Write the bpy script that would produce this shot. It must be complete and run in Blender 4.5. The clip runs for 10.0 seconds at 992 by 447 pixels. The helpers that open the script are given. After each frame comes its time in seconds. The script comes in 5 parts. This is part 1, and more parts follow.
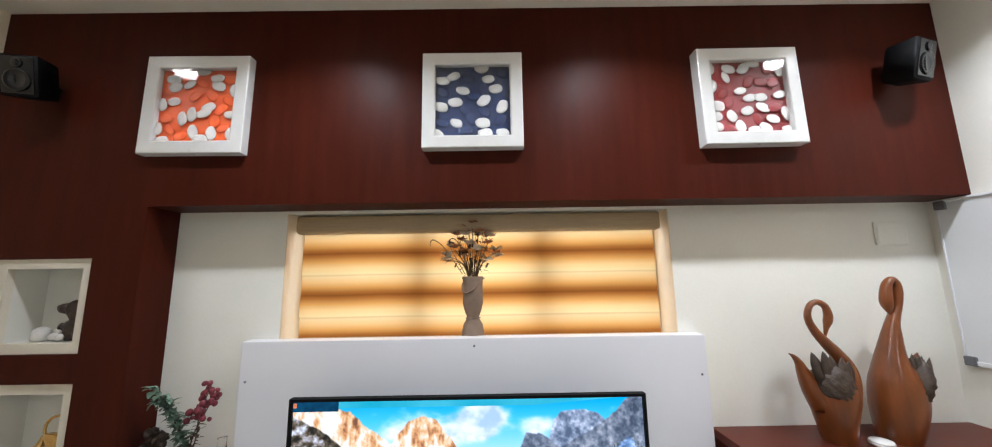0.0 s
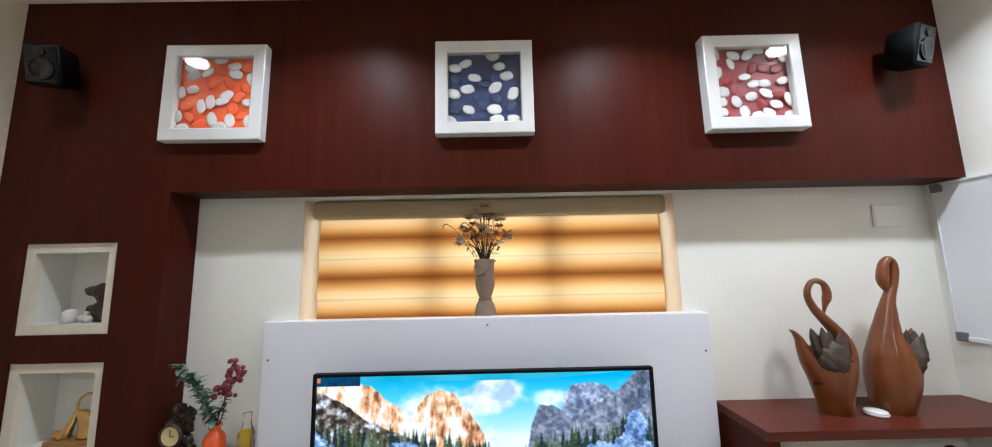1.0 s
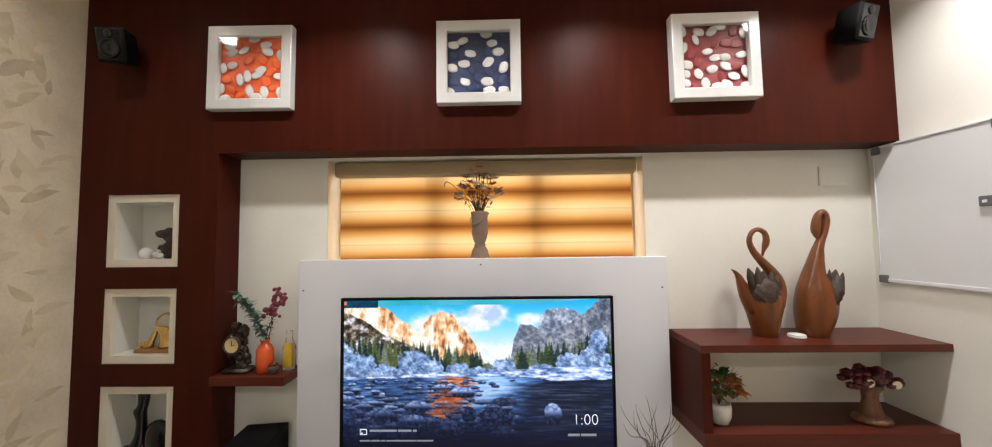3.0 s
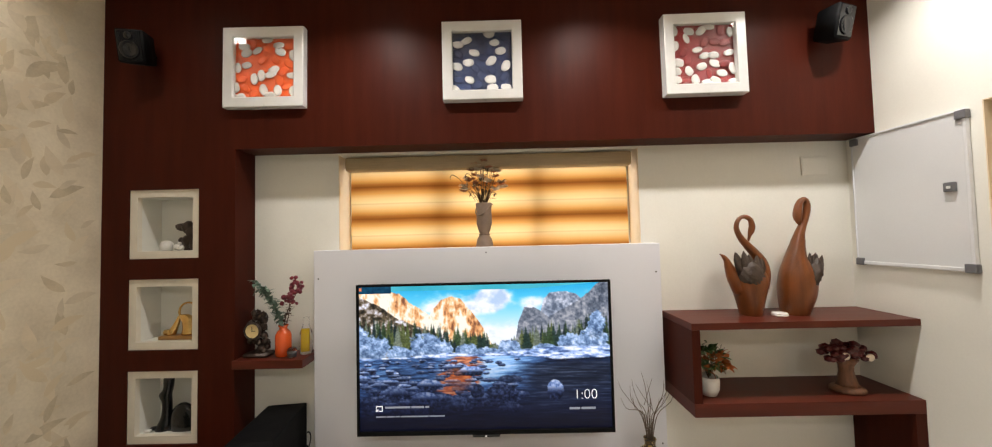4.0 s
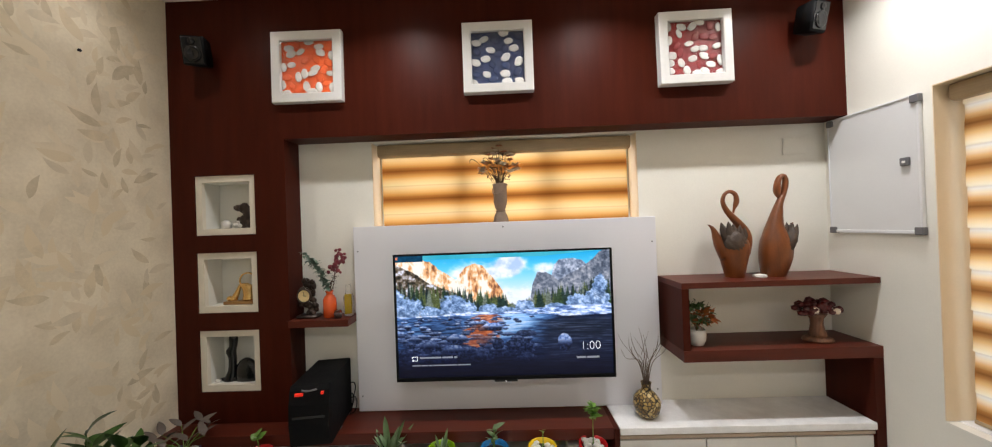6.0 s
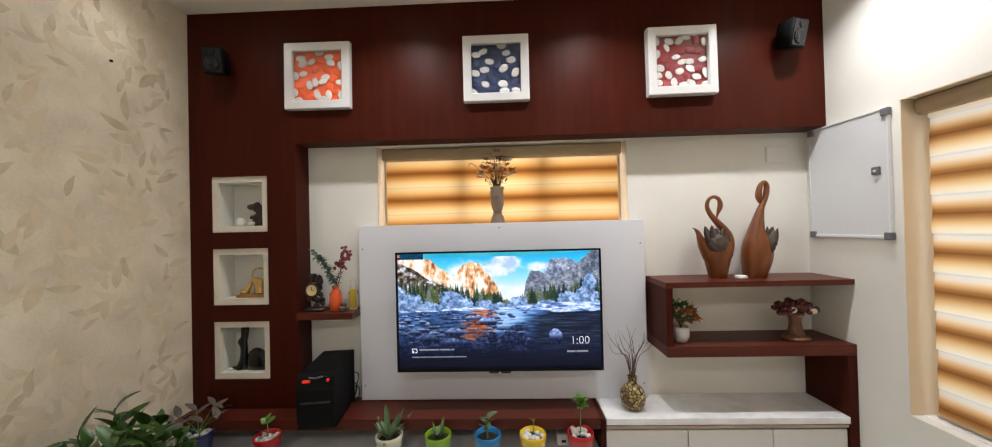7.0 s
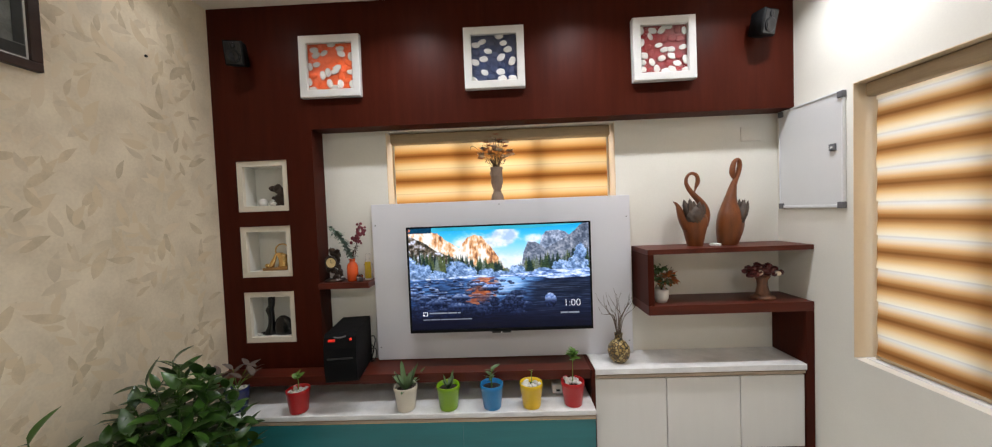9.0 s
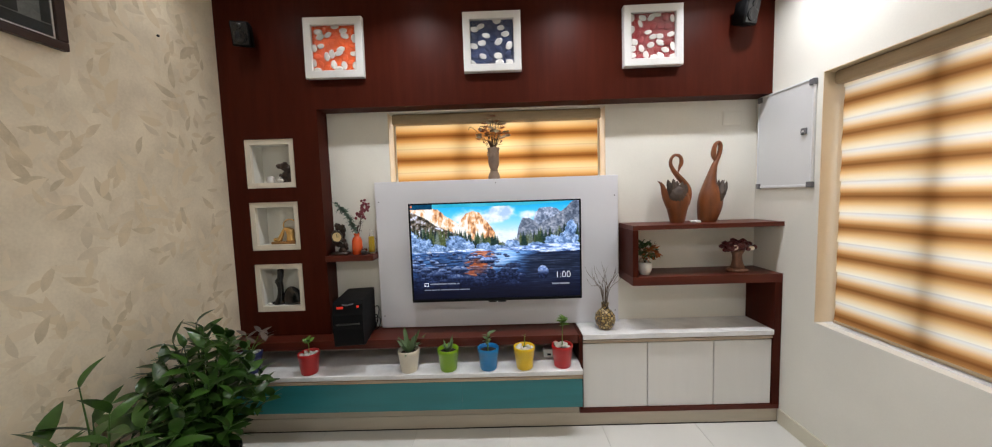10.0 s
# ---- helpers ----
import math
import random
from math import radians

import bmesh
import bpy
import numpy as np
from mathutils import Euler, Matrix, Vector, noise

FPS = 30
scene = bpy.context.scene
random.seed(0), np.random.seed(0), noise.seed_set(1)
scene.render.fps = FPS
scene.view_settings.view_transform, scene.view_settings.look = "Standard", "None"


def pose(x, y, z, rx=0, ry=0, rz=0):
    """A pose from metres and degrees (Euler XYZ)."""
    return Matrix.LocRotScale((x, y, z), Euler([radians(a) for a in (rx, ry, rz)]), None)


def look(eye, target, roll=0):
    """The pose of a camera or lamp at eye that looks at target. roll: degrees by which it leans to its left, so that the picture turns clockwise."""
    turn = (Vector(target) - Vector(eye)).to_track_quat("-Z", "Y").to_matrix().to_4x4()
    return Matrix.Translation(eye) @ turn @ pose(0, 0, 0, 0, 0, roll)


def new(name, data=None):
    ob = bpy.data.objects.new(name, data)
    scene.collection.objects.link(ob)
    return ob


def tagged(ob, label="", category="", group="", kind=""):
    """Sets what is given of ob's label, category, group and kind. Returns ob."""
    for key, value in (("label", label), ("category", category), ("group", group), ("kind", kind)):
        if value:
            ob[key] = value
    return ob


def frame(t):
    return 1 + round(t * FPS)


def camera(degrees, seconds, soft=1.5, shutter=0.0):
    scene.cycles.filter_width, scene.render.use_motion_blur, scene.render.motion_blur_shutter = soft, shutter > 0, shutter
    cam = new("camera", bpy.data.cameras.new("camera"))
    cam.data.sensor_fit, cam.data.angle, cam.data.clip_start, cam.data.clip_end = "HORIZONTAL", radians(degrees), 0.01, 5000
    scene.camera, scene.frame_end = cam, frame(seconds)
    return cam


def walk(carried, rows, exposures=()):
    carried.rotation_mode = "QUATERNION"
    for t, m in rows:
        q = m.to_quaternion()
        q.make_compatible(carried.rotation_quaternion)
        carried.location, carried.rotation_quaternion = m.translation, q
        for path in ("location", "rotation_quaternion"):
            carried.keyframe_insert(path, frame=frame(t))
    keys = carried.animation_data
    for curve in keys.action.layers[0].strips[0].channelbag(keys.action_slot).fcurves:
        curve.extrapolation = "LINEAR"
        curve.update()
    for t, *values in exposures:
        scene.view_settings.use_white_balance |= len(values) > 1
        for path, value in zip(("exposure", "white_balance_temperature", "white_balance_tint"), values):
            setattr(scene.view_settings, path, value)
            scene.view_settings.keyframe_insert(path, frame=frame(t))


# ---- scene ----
cam = camera(109.4, 10.0, soft=1.1)
PATH = [
    (0, (0.061, 0.072, 1.843), (0.07, 2.05, 2.136), -0.9),
    (0.5, (0.042, 0.062, 1.827), (0.055, 2.043, 2.104), -0.7),
    (1, (0.013, 0.034, 1.804), (0.027, 2.018, 2.057), -1.2),
    (1.5, (0.018, -0.008, 1.775), (0.045, 1.979, 1.996), -1.9),
    (2, (0.048, -0.067, 1.747), (0.06, 1.926, 1.918), -0.8),
    (2.5, (0.072, -0.144, 1.721), (0.043, 1.851, 1.862), -1.1),
    (3, (0.086, -0.207, 1.699), (0.044, 1.79, 1.802), -0.7),
    (4.3, (0.038, -0.341, 1.66), (0.032, 1.658, 1.732), -1.7),
    (4.5, (0.031, -0.373, 1.649), (0.048, 1.626, 1.719), -1.4),
    (5, (-0.007, -0.459, 1.633), (-0.013, 1.541, 1.673), -1.5),
    (5.5, (-0.012, -0.503, 1.601), (-0.017, 1.497, 1.609), -1.8),
    (5.7, (-0.014, -0.516, 1.608), (-0.05, 1.484, 1.615), -2.4),
    (7, (0.032, -0.654, 1.602), (-0.034, 1.345, 1.621), -1.4),
    (7.5, (0.042, -0.712, 1.589), (-0.021, 1.287, 1.577), -1.4),
    (8, (0.067, -0.764, 1.574), (-0.008, 1.234, 1.542), -1.8),
    (8.5, (0.059, -0.808, 1.557), (-0.009, 1.191, 1.518), -1.6),
    (9, (0.023, -0.867, 1.55), (-0.034, 1.131, 1.483), -2.2),
    (9.5, (0.009, -0.949, 1.532), (-0.013, 1.05, 1.449), -2.2),
    (10, (0.007, -1.014, 1.506), (-0.018, 0.98, 1.352), -1.8),
]
EXPOSURES = [(0, 0.09, 6000, 11), (1, 0.07, 5800, 11), (2, 0.06, 6250, 12), (3, 0.04, 6750, 14), (4.5, 0.05, 7150, 13), (5.5, 0.03, 6850, 13), (7.5, 0.04, 6450, 13), (10, 0.03, 6350, 13)]
walk(cam, [(t, look(eye, target, roll)) for t, eye, target, roll in PATH], EXPOSURES)

# ---- world, lamps ----
world = bpy.data.worlds.new("world")
scene.world = world
world.use_nodes = True
wn = world.node_tree.nodes
sky = wn.new("ShaderNodeTexSky")
sky.sky_type, sky.sun_disc = "NISHITA", False
sky.sun_elevation, sky.sun_rotation = radians(48), radians(231)
world.node_tree.links.new(sky.outputs[0], wn["Background"].inputs[0])
wn["Background"].inputs[1].default_value = 0.12

DOWNLIGHT_W, REAR_FILL_W, BACKWIN_W, SIDEWIN_W = 7.8, 9.8, 7.0, 11.0


def area_lamp(name, m, power, sx, sy=0.0, colour=(1, 1, 1), shape="RECTANGLE", spread=180):
    d = bpy.data.lights.new(name, "AREA")
    d.energy, d.color, d.shape, d.size = power, colour, shape, sx
    d.spread = radians(spread)
    if sy:
        d.size_y = sy
    ob = new(name, d)
    ob.matrix_world = m
    return ob


sun = bpy.data.lights.new("sun", "SUN")
sun.energy, sun.angle, sun.color = 2.5, radians(0.5), (1.0, 0.95, 0.88)
sun_ob = new("sun", sun)
sun_ob.matrix_world = look((-5, -4, 7.1), (0, 0, 0))
# daylight that stands in the two window openings
area_lamp("daylight_back_window", look((0, 1.86, 1.95), (0, 1.3, 1.85)), BACKWIN_W, 1.3, 0.5, (1.0, 0.91, 0.77))
area_lamp("daylight_side_window", look((2.4, 0.3, 1.5), (1.7, 0.3, 1.42)), SIDEWIN_W, 1.3, 1.4, (0.96, 0.97, 1.0))
DOWNLIGHTS = [(-1.44, 0.85, 0.14), (-0.52, 0.85, 0.88), (0.51, 0.85, 1.0), (1.44, 0.85, 0.96)]
# unseen rear pair, added as fill for the fronts that face the room
REAR_FILL = [(-0.9, -1.7), (0.9, -1.7)]
for dx, dy, share in DOWNLIGHTS:
    area_lamp("downlight_and_fill_lamp", pose(dx, dy, 2.835), DOWNLIGHT_W * share, 0.085, colour=(0.965, 0.985, 1.0), shape="DISK", spread=134)
for dx, dy in REAR_FILL:
    area_lamp("downlight_and_fill_lamp", pose(dx, dy, 2.835), REAR_FILL_W, 0.14, colour=(0.965, 0.985, 1.0), shape="DISK", spread=170)


# ---- materials ----
def ramp_set(node, stops):
    cr = node.color_ramp
    while len(cr.elements) > 1:
        cr.elements.remove(cr.elements[-1])
    for i, (p, c) in enumerate(stops):
        e = cr.elements[0] if i == 0 else cr.elements.new(p)
        e.position, e.color = p, (*c, 1)


def mat(name, c, rough=0.5, metal=0.0, var=0.1, scale=6.0, stretch=(1, 1, 1), bump=0.05, bscale=180.0, coat=0.0,
        c2=None, rand=0.0, spec=0.5):
    """Paint, wood, clay and so on: two scales of tone variation, fine relief, uneven gloss."""
    m = bpy.data.materials.new(name)
    m.use_nodes = True
    nt = m.node_tree
    N, L = nt.nodes, nt.links
    b = N["Principled BSDF"]
    tc = N.new("ShaderNodeTexCoord")
    mp = N.new("ShaderNodeMapping")
    mp.inputs["Scale"].default_value = stretch
    L.new(tc.outputs["Object"], mp.inputs[0])
    n1 = N.new("ShaderNodeTexNoise")
    n1.inputs["Scale"].default_value, n1.inputs["Detail"].default_value = scale, 6
    n2 = N.new("ShaderNodeTexNoise")
    n2.inputs["Scale"].default_value, n2.inputs["Detail"].default_value = bscale, 3
    L.new(mp.outputs[0], n1.inputs[0])
    L.new(mp.outputs[0], n2.inputs[0])
    ad = N.new("ShaderNodeMath")
    ad.operation = "MULTIPLY_ADD"
    ad.inputs[1].default_value = 0.3
    L.new(n2.outputs[0], ad.inputs[0])
    L.new(n1.outputs[0], ad.inputs[2])
    fac = ad.outputs[0]
    if rand < 0:
        gi = N.new("ShaderNodeNewGeometry")
        ad3 = N.new("ShaderNodeMath")
        ad3.operation = "MULTIPLY_ADD"
        ad3.inputs[1].default_value = -rand
        L.new(gi.outputs["Random Per Island"], ad3.inputs[0])
        L.new(fac, ad3.inputs[2])
        fac = ad3.outputs[0]
        rand = 0.16
    elif rand:
        oi = N.new("ShaderNodeObjectInfo")
        ad2 = N.new("ShaderNodeMath")
        ad2.operation = "MULTIPLY_ADD"
        ad2.inputs[1].default_value = rand
        L.new(oi.outputs["Random"], ad2.inputs[0])
        L.new(fac, ad2.inputs[2])
        fac = ad2.outputs[0]
    rp = N.new("ShaderNodeValToRGB")
    lo = [x * (1 - var) for x in c]
    hi = [min(1, x * (1 + var)) for x in (c2 or c)]
    ramp_set(rp, [(0.4, lo), (0.92 + rand * 0.5 if 0.92 + rand * 0.5 < 1 else 1.0, hi)])
    L.new(fac, rp.inputs[0])
    L.new(rp.outputs[0], b.inputs["Base Color"])
    mr = N.new("ShaderNodeMapRange")
    mr.inputs[3].default_value, mr.inputs[4].default_value = max(0.02, rough - 0.07 * min(1, var * 8)), min(1, rough + 0.09 * min(1, var * 8))
    L.new(n1.outputs[0], mr.inputs[0])
    L.new(mr.outputs[0], b.inputs["Roughness"])
    b.inputs["Metallic"].default_value = metal
    b.inputs["Coat Weight"].default_value = coat
    b.inputs["Coat Roughness"].default_value = 0.12
    b.inputs["Specular IOR Level"].default_value = spec
    if bump:
        bp = N.new("ShaderNodeBump")
        bp.inputs["Strength"].default_value, bp.inputs["Distance"].default_value = bump, 0.004
        L.new(n2.outputs[0], bp.inputs["Height"])
        L.new(bp.outputs[0], b.inputs["Normal"])
    return m


def glass(name, c=(1, 1, 1), rough=0.0):
    m = bpy.data.materials.new(name)
    m.use_nodes = True
    b = m.node_tree.nodes["Principled BSDF"]
    b.inputs["Base Color"].default_value = (*c, 1)
    b.inputs["Transmission Weight"].default_value, b.inputs["Roughness"].default_value = 1.0, rough
    b.inputs["IOR"].default_value = 1.45
    return m


def glow(name, c, strength=1.0):
    m = bpy.data.materials.new(name)
    m.use_nodes = True
    b = m.node_tree.nodes["Principled BSDF"]
    b.inputs["Base Color"].default_value = (*c, 1)
    b.inputs["Emission Color"].default_value = (*c, 1)
    b.inputs["Emission Strength"].default_value = strength
    return m


def screen(name, stops, scale=14.0, stretch=(1, 1, 1), bright=1.0, axis=0.0):
    """Lit picture elements of a screen: tones from a noise, blended with the height in the picture by axis."""
    m = bpy.data.materials.new(name)
    m.use_nodes = True
    N, L = m.node_tree.nodes, m.node_tree.links
    N.remove(N["Principled BSDF"])
    tc = N.new("ShaderNodeTexCoord")
    mp = N.new("ShaderNodeMapping")
    mp.inputs["Scale"].default_value = stretch
    L.new(tc.outputs["Object"], mp.inputs[0])
    no = N.new("ShaderNodeTexNoise")
    no.inputs["Scale"].default_value, no.inputs["Detail"].default_value = scale, 8
    no.inputs["Roughness"].default_value = 0.62
    L.new(mp.outputs[0], no.inputs[0])
    sp = N.new("ShaderNodeSeparateXYZ")
    L.new(tc.outputs["Generated"], sp.inputs[0])
    mx = N.new("ShaderNodeMix")
    mx.inputs[0].default_value = axis
    L.new(no.outputs[0], mx.inputs[2])
    L.new(sp.outputs[2], mx.inputs[3])
    rp = N.new("ShaderNodeValToRGB")
    ramp_set(rp, stops)
    L.new(mx.outputs[0], rp.inputs[0])
    em = N.new("ShaderNodeEmission")
    em.inputs[1].default_value = bright
    L.new(rp.outputs[0], em.inputs[0])
    L.new(em.outputs[0], N["Material Output"].inputs[0])
    return m


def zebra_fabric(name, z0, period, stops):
    """Day-and-night blind: bands darkest at the height z0 and every period below it, paler between to a thin seam. The
    soft grading of daylight through the rear layer is put into the band colour.
    """
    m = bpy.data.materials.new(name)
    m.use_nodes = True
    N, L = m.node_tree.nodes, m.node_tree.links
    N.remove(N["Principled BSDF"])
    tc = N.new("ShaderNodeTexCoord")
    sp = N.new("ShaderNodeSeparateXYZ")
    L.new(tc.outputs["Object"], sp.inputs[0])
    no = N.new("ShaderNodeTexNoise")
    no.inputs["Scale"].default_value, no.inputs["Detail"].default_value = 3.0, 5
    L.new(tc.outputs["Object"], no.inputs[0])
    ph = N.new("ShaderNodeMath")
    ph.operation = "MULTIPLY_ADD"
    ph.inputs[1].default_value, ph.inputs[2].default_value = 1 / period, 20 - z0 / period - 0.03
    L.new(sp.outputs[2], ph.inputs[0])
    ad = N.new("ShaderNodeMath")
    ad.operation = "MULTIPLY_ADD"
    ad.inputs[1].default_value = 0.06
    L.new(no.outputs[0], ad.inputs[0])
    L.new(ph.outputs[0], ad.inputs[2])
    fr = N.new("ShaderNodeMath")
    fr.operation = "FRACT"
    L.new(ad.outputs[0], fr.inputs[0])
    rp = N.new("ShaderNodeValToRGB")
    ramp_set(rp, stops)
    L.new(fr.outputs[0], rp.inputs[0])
    we = N.new("ShaderNodeTexNoise")
    we.inputs["Scale"].default_value = 60.0
    mp = N.new("ShaderNodeMapping")
    mp.inputs["Scale"].default_value = (1, 1, 14)
    L.new(tc.outputs["Object"], mp.inputs[0])
    L.new(mp.outputs[0], we.inputs[0])
    bp = N.new("ShaderNodeBump")
    bp.inputs["Strength"].default_value, bp.inputs["Distance"].default_value = 0.15, 0.002
    L.new(we.outputs[0], bp.inputs["Height"])
    tr = N.new("ShaderNodeBsdfTranslucent")
    di = N.new("ShaderNodeBsdfDiffuse")
    L.new(bp.outputs[0], di.inputs["Normal"])
    mi = N.new("ShaderNodeMixShader")
    mi.inputs[0].default_value = 0.3
    L.new(rp.outputs[0], tr.inputs[0])
    L.new(rp.outputs[0], di.inputs[0])
    L.new(tr.outputs[0], mi.inputs[1])
    L.new(di.outputs[0], mi.inputs[2])
    L.new(mi.outputs[0], N["Material Output"].inputs[0])
    return m


CREAM = mat("cream_wall_paint", (0.83, 0.81, 0.735), 0.5, var=0.05, scale=2.5, bump=0.08, bscale=120)
# beige with the amber light thrown by the blinds mixed into the colour
REVEAL = mat("honey_beige_amber_bounce", (0.80, 0.66, 0.46), 0.5, var=0.05, scale=4, bump=0.06, bscale=120)
CEIL = mat("cream_ceiling_paint", (0.82, 0.77, 0.66), 0.6, var=0.04, scale=2, bump=0.05)
WALLPAPER = mat("beige_wallpaper", (0.71, 0.60, 0.44), 0.55, var=0.12, scale=5, bump=0.12, bscale=90, c2=(0.79, 0.695, 0.535))
LEAFPRINT = mat("tan_leaf_print", (0.605, 0.50, 0.345), 0.5, var=0.2, scale=14, bump=0.1, bscale=140, rand=-0.5)
LEAFPRINT_PALE = mat("pale_leaf_print", (0.685, 0.58, 0.425), 0.5, var=0.12, scale=14, bump=0.1, bscale=140, rand=-0.5)
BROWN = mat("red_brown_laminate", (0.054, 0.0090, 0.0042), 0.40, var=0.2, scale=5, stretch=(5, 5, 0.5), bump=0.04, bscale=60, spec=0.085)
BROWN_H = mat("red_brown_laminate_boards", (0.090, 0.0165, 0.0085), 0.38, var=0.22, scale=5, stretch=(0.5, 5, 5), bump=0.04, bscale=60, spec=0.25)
PANEL = mat("pale_grey_laminate", (0.75, 0.75, 0.79), 0.28, var=0.012, scale=4, bump=0.02)
NICHE = mat("niche_cream_board", (0.74, 0.68, 0.57), 0.45, var=0.08, scale=12, bump=0.08)
NICHE_IN = mat("niche_white_board", (0.74, 0.73, 0.67), 0.5, var=0.05, scale=6)
WHITEFRAME = mat("white_glossy_frame", (0.74, 0.73, 0.71), 0.28, var=0.04, scale=20, stretch=(1, 1, 1), bump=0.06, bscale=60)
WHITE = mat("white_gloss_paint", (0.80, 0.80, 0.78), 0.3, var=0.03, scale=6)
DOORW = mat("white_cabinet_laminate", (0.75, 0.74, 0.715), 0.35, var=0.018, scale=4, stretch=(6, 6, 0.5), bump=0.03)
TEAL = mat("teal_drawer_laminate", (0.022, 0.195, 0.222), 0.32, var=0.12, scale=5, stretch=(0.5, 4, 4), bump=0.03)
MARBLE = mat("white_marble", (0.78, 0.78, 0.78), 0.16, var=0.12, scale=9, bump=0.01, c2=(0.84, 0.84, 0.84))
PLINTH = mat("beige_plinth_board", (0.50, 0.44, 0.35), 0.45, var=0.1, scale=5, stretch=(0.6, 4, 4))
GOLDLINE = mat("brass_edge_strip", (0.62, 0.42, 0.22), 0.3, metal=0.85, var=0.15, scale=10, bump=0.02)
WOODLINE = mat("pale_oak_strip", (0.42, 0.33, 0.25), 0.4, var=0.2, scale=10, stretch=(0.4, 3, 3))
BLACK = mat("black_plastic", (0.006, 0.006, 0.007), 0.45, var=0.2, scale=20, bump=0.05, spec=0.25)
BLACKMATT = mat("matt_black_steel", (0.004, 0.004, 0.0045), 0.6, var=0.2, scale=20, bump=0.05, spec=0.12)
BLACKGLOSS = mat("black_gloss", (0.008, 0.008, 0.009), 0.12, var=0.2, scale=20, bump=0.0)
GREYMET = mat("brushed_aluminium", (0.76, 0.77, 0.79), 0.4, metal=0.1, var=0.05, scale=30)
GREYPL = mat("grey_plastic", (0.14, 0.14, 0.15), 0.5, var=0.1)
BOARDW = mat("whiteboard_enamel", (0.72, 0.73, 0.74), 0.2, var=0.04, scale=3, bump=0.01)
CASSETTE = mat("beige_blind_cassette", (0.40, 0.30, 0.18), 0.5, var=0.1, scale=30, stretch=(0.5, 4, 8), bump=0.12)
UPVC = mat("white_window_frame", (0.75, 0.74, 0.72), 0.35, var=0.04)
GLASS = glass("clear_glass")
WOODSW = mat("orange_brown_polished_wood", (0.165, 0.045, 0.0085), 0.34, var=0.4, scale=9, stretch=(3, 3, 0.6), bump=0.03, bscale=60, coat=0.2)
FEATHER = mat("grey_brown_carved_wood", (0.055, 0.036, 0.025), 0.55, var=0.4, scale=40, bump=0.5, bscale=120)
VASECLAY = mat("mauve_grey_clay", (0.21, 0.145, 0.105), 0.7, var=0.2, scale=18, bump=0.4, bscale=60)
DRY = mat("dry_brown_stem", (0.10, 0.055, 0.03), 0.7, var=0.3, scale=20)
DRYTWIG = mat("grey_brown_twig", (0.12, 0.085, 0.06), 0.75, var=0.3, scale=20)
PETALP = mat("cream_pink_petals", (0.74, 0.60, 0.48), 0.6, var=0.2, scale=20, rand=0.3, c2=(0.82, 0.72, 0.60))
PETALB = mat("rust_petals", (0.42, 0.17, 0.08), 0.6, var=0.35, scale=20, rand=0.3)
GOLD = mat("gold_paint", (0.76, 0.50, 0.20), 0.2, metal=1.0, var=0.2, scale=20, bump=0.1)
GOLDWOOD = mat("amber_wood_base", (0.30, 0.15, 0.045), 0.35, var=0.25, scale=10)
BRONZE = mat("dark_bronze_resin", (0.05, 0.032, 0.024), 0.38, metal=0.3, var=0.4, scale=25, bump=0.4, bscale=70)
DIAL = mat("gold_clock_dial", (0.78, 0.60, 0.30), 0.4, metal=0.0, var=0.15)
ORANGE = mat("orange_glazed_ceramic", (0.72, 0.10, 0.02), 0.2, var=0.08, scale=8, coat=0.3)
GREENLEAF = mat("dark_green_leaf", (0.010, 0.032, 0.0045), 0.30, var=0.4, scale=18, rand=0.5, c2=(0.030, 0.078, 0.010), bump=0.1)
LIGHTLEAF = mat("light_green_leaf", (0.13, 0.26, 0.04), 0.42, var=0.3, scale=18, rand=0.3)
GREYLEAF = mat("sage_green_leaf", (0.13, 0.20, 0.145), 0.55, var=0.3, scale=18, rand=0.3)
SUCC = mat("aloe_green_leaf", (0.09, 0.15, 0.06), 0.42, var=0.3, scale=22, rand=0.3)
BERRY = mat("dusky_red_berry", (0.17, 0.022, 0.035), 0.4, var=0.3, scale=30, rand=0.3)
ORANGELEAF = mat("rusty_orange_leaf", (0.36, 0.10, 0.02), 0.5, var=0.35, scale=20, rand=0.4)
DARKRED = mat("dark_red_lacquer", (0.085, 0.010, 0.010), 0.28, var=0.35, scale=25, rand=0.2, bump=0.2)
BARK = mat("brown_carved_trunk", (0.17, 0.075, 0.04), 0.5, var=0.4, scale=25, stretch=(3, 3, 0.8), bump=0.5, bscale=60)
SOIL = mat("dark_soil", (0.03, 0.02, 0.014), 0.9, var=0.4, scale=60, bump=0.8, bscale=90)
PEBBLE = mat("white_pebble", (0.63, 0.61, 0.57), 0.4, var=0.1, scale=40, rand=0.15)
BLUELACQ = mat("white_ceramic", (0.78, 0.77, 0.74), 0.25, var=0.04)
YELLOWITEM = mat("yellow_plastic", (0.80, 0.56, 0.02), 0.35, var=0.1)
REDGLOW = glow("red_led", (0.8, 0.03, 0.012), 0.28)
LAMPGLOW = glow("downlight_diffuser", (1.0, 0.97, 0.92), 22.0)
TILE = mat("white_vitrified_tile", (0.72, 0.71, 0.67), 0.12, var=0.05, scale=3, bump=0.0, rand=0.08)
GROUT = mat("pale_grout", (0.58, 0.56, 0.52), 0.8, var=0.1)
SKIRT = mat("beige_skirting_tile", (0.66, 0.62, 0.50), 0.3, var=0.06)
DARKWOOD = mat("dark_picture_frame_wood", (0.035, 0.016, 0.010), 0.35, var=0.3, scale=10, stretch=(3, 3, 3))
PHOTO_G = mat("grey_print", (0.16, 0.17, 0.16), 0.3, var=0.5, scale=16)
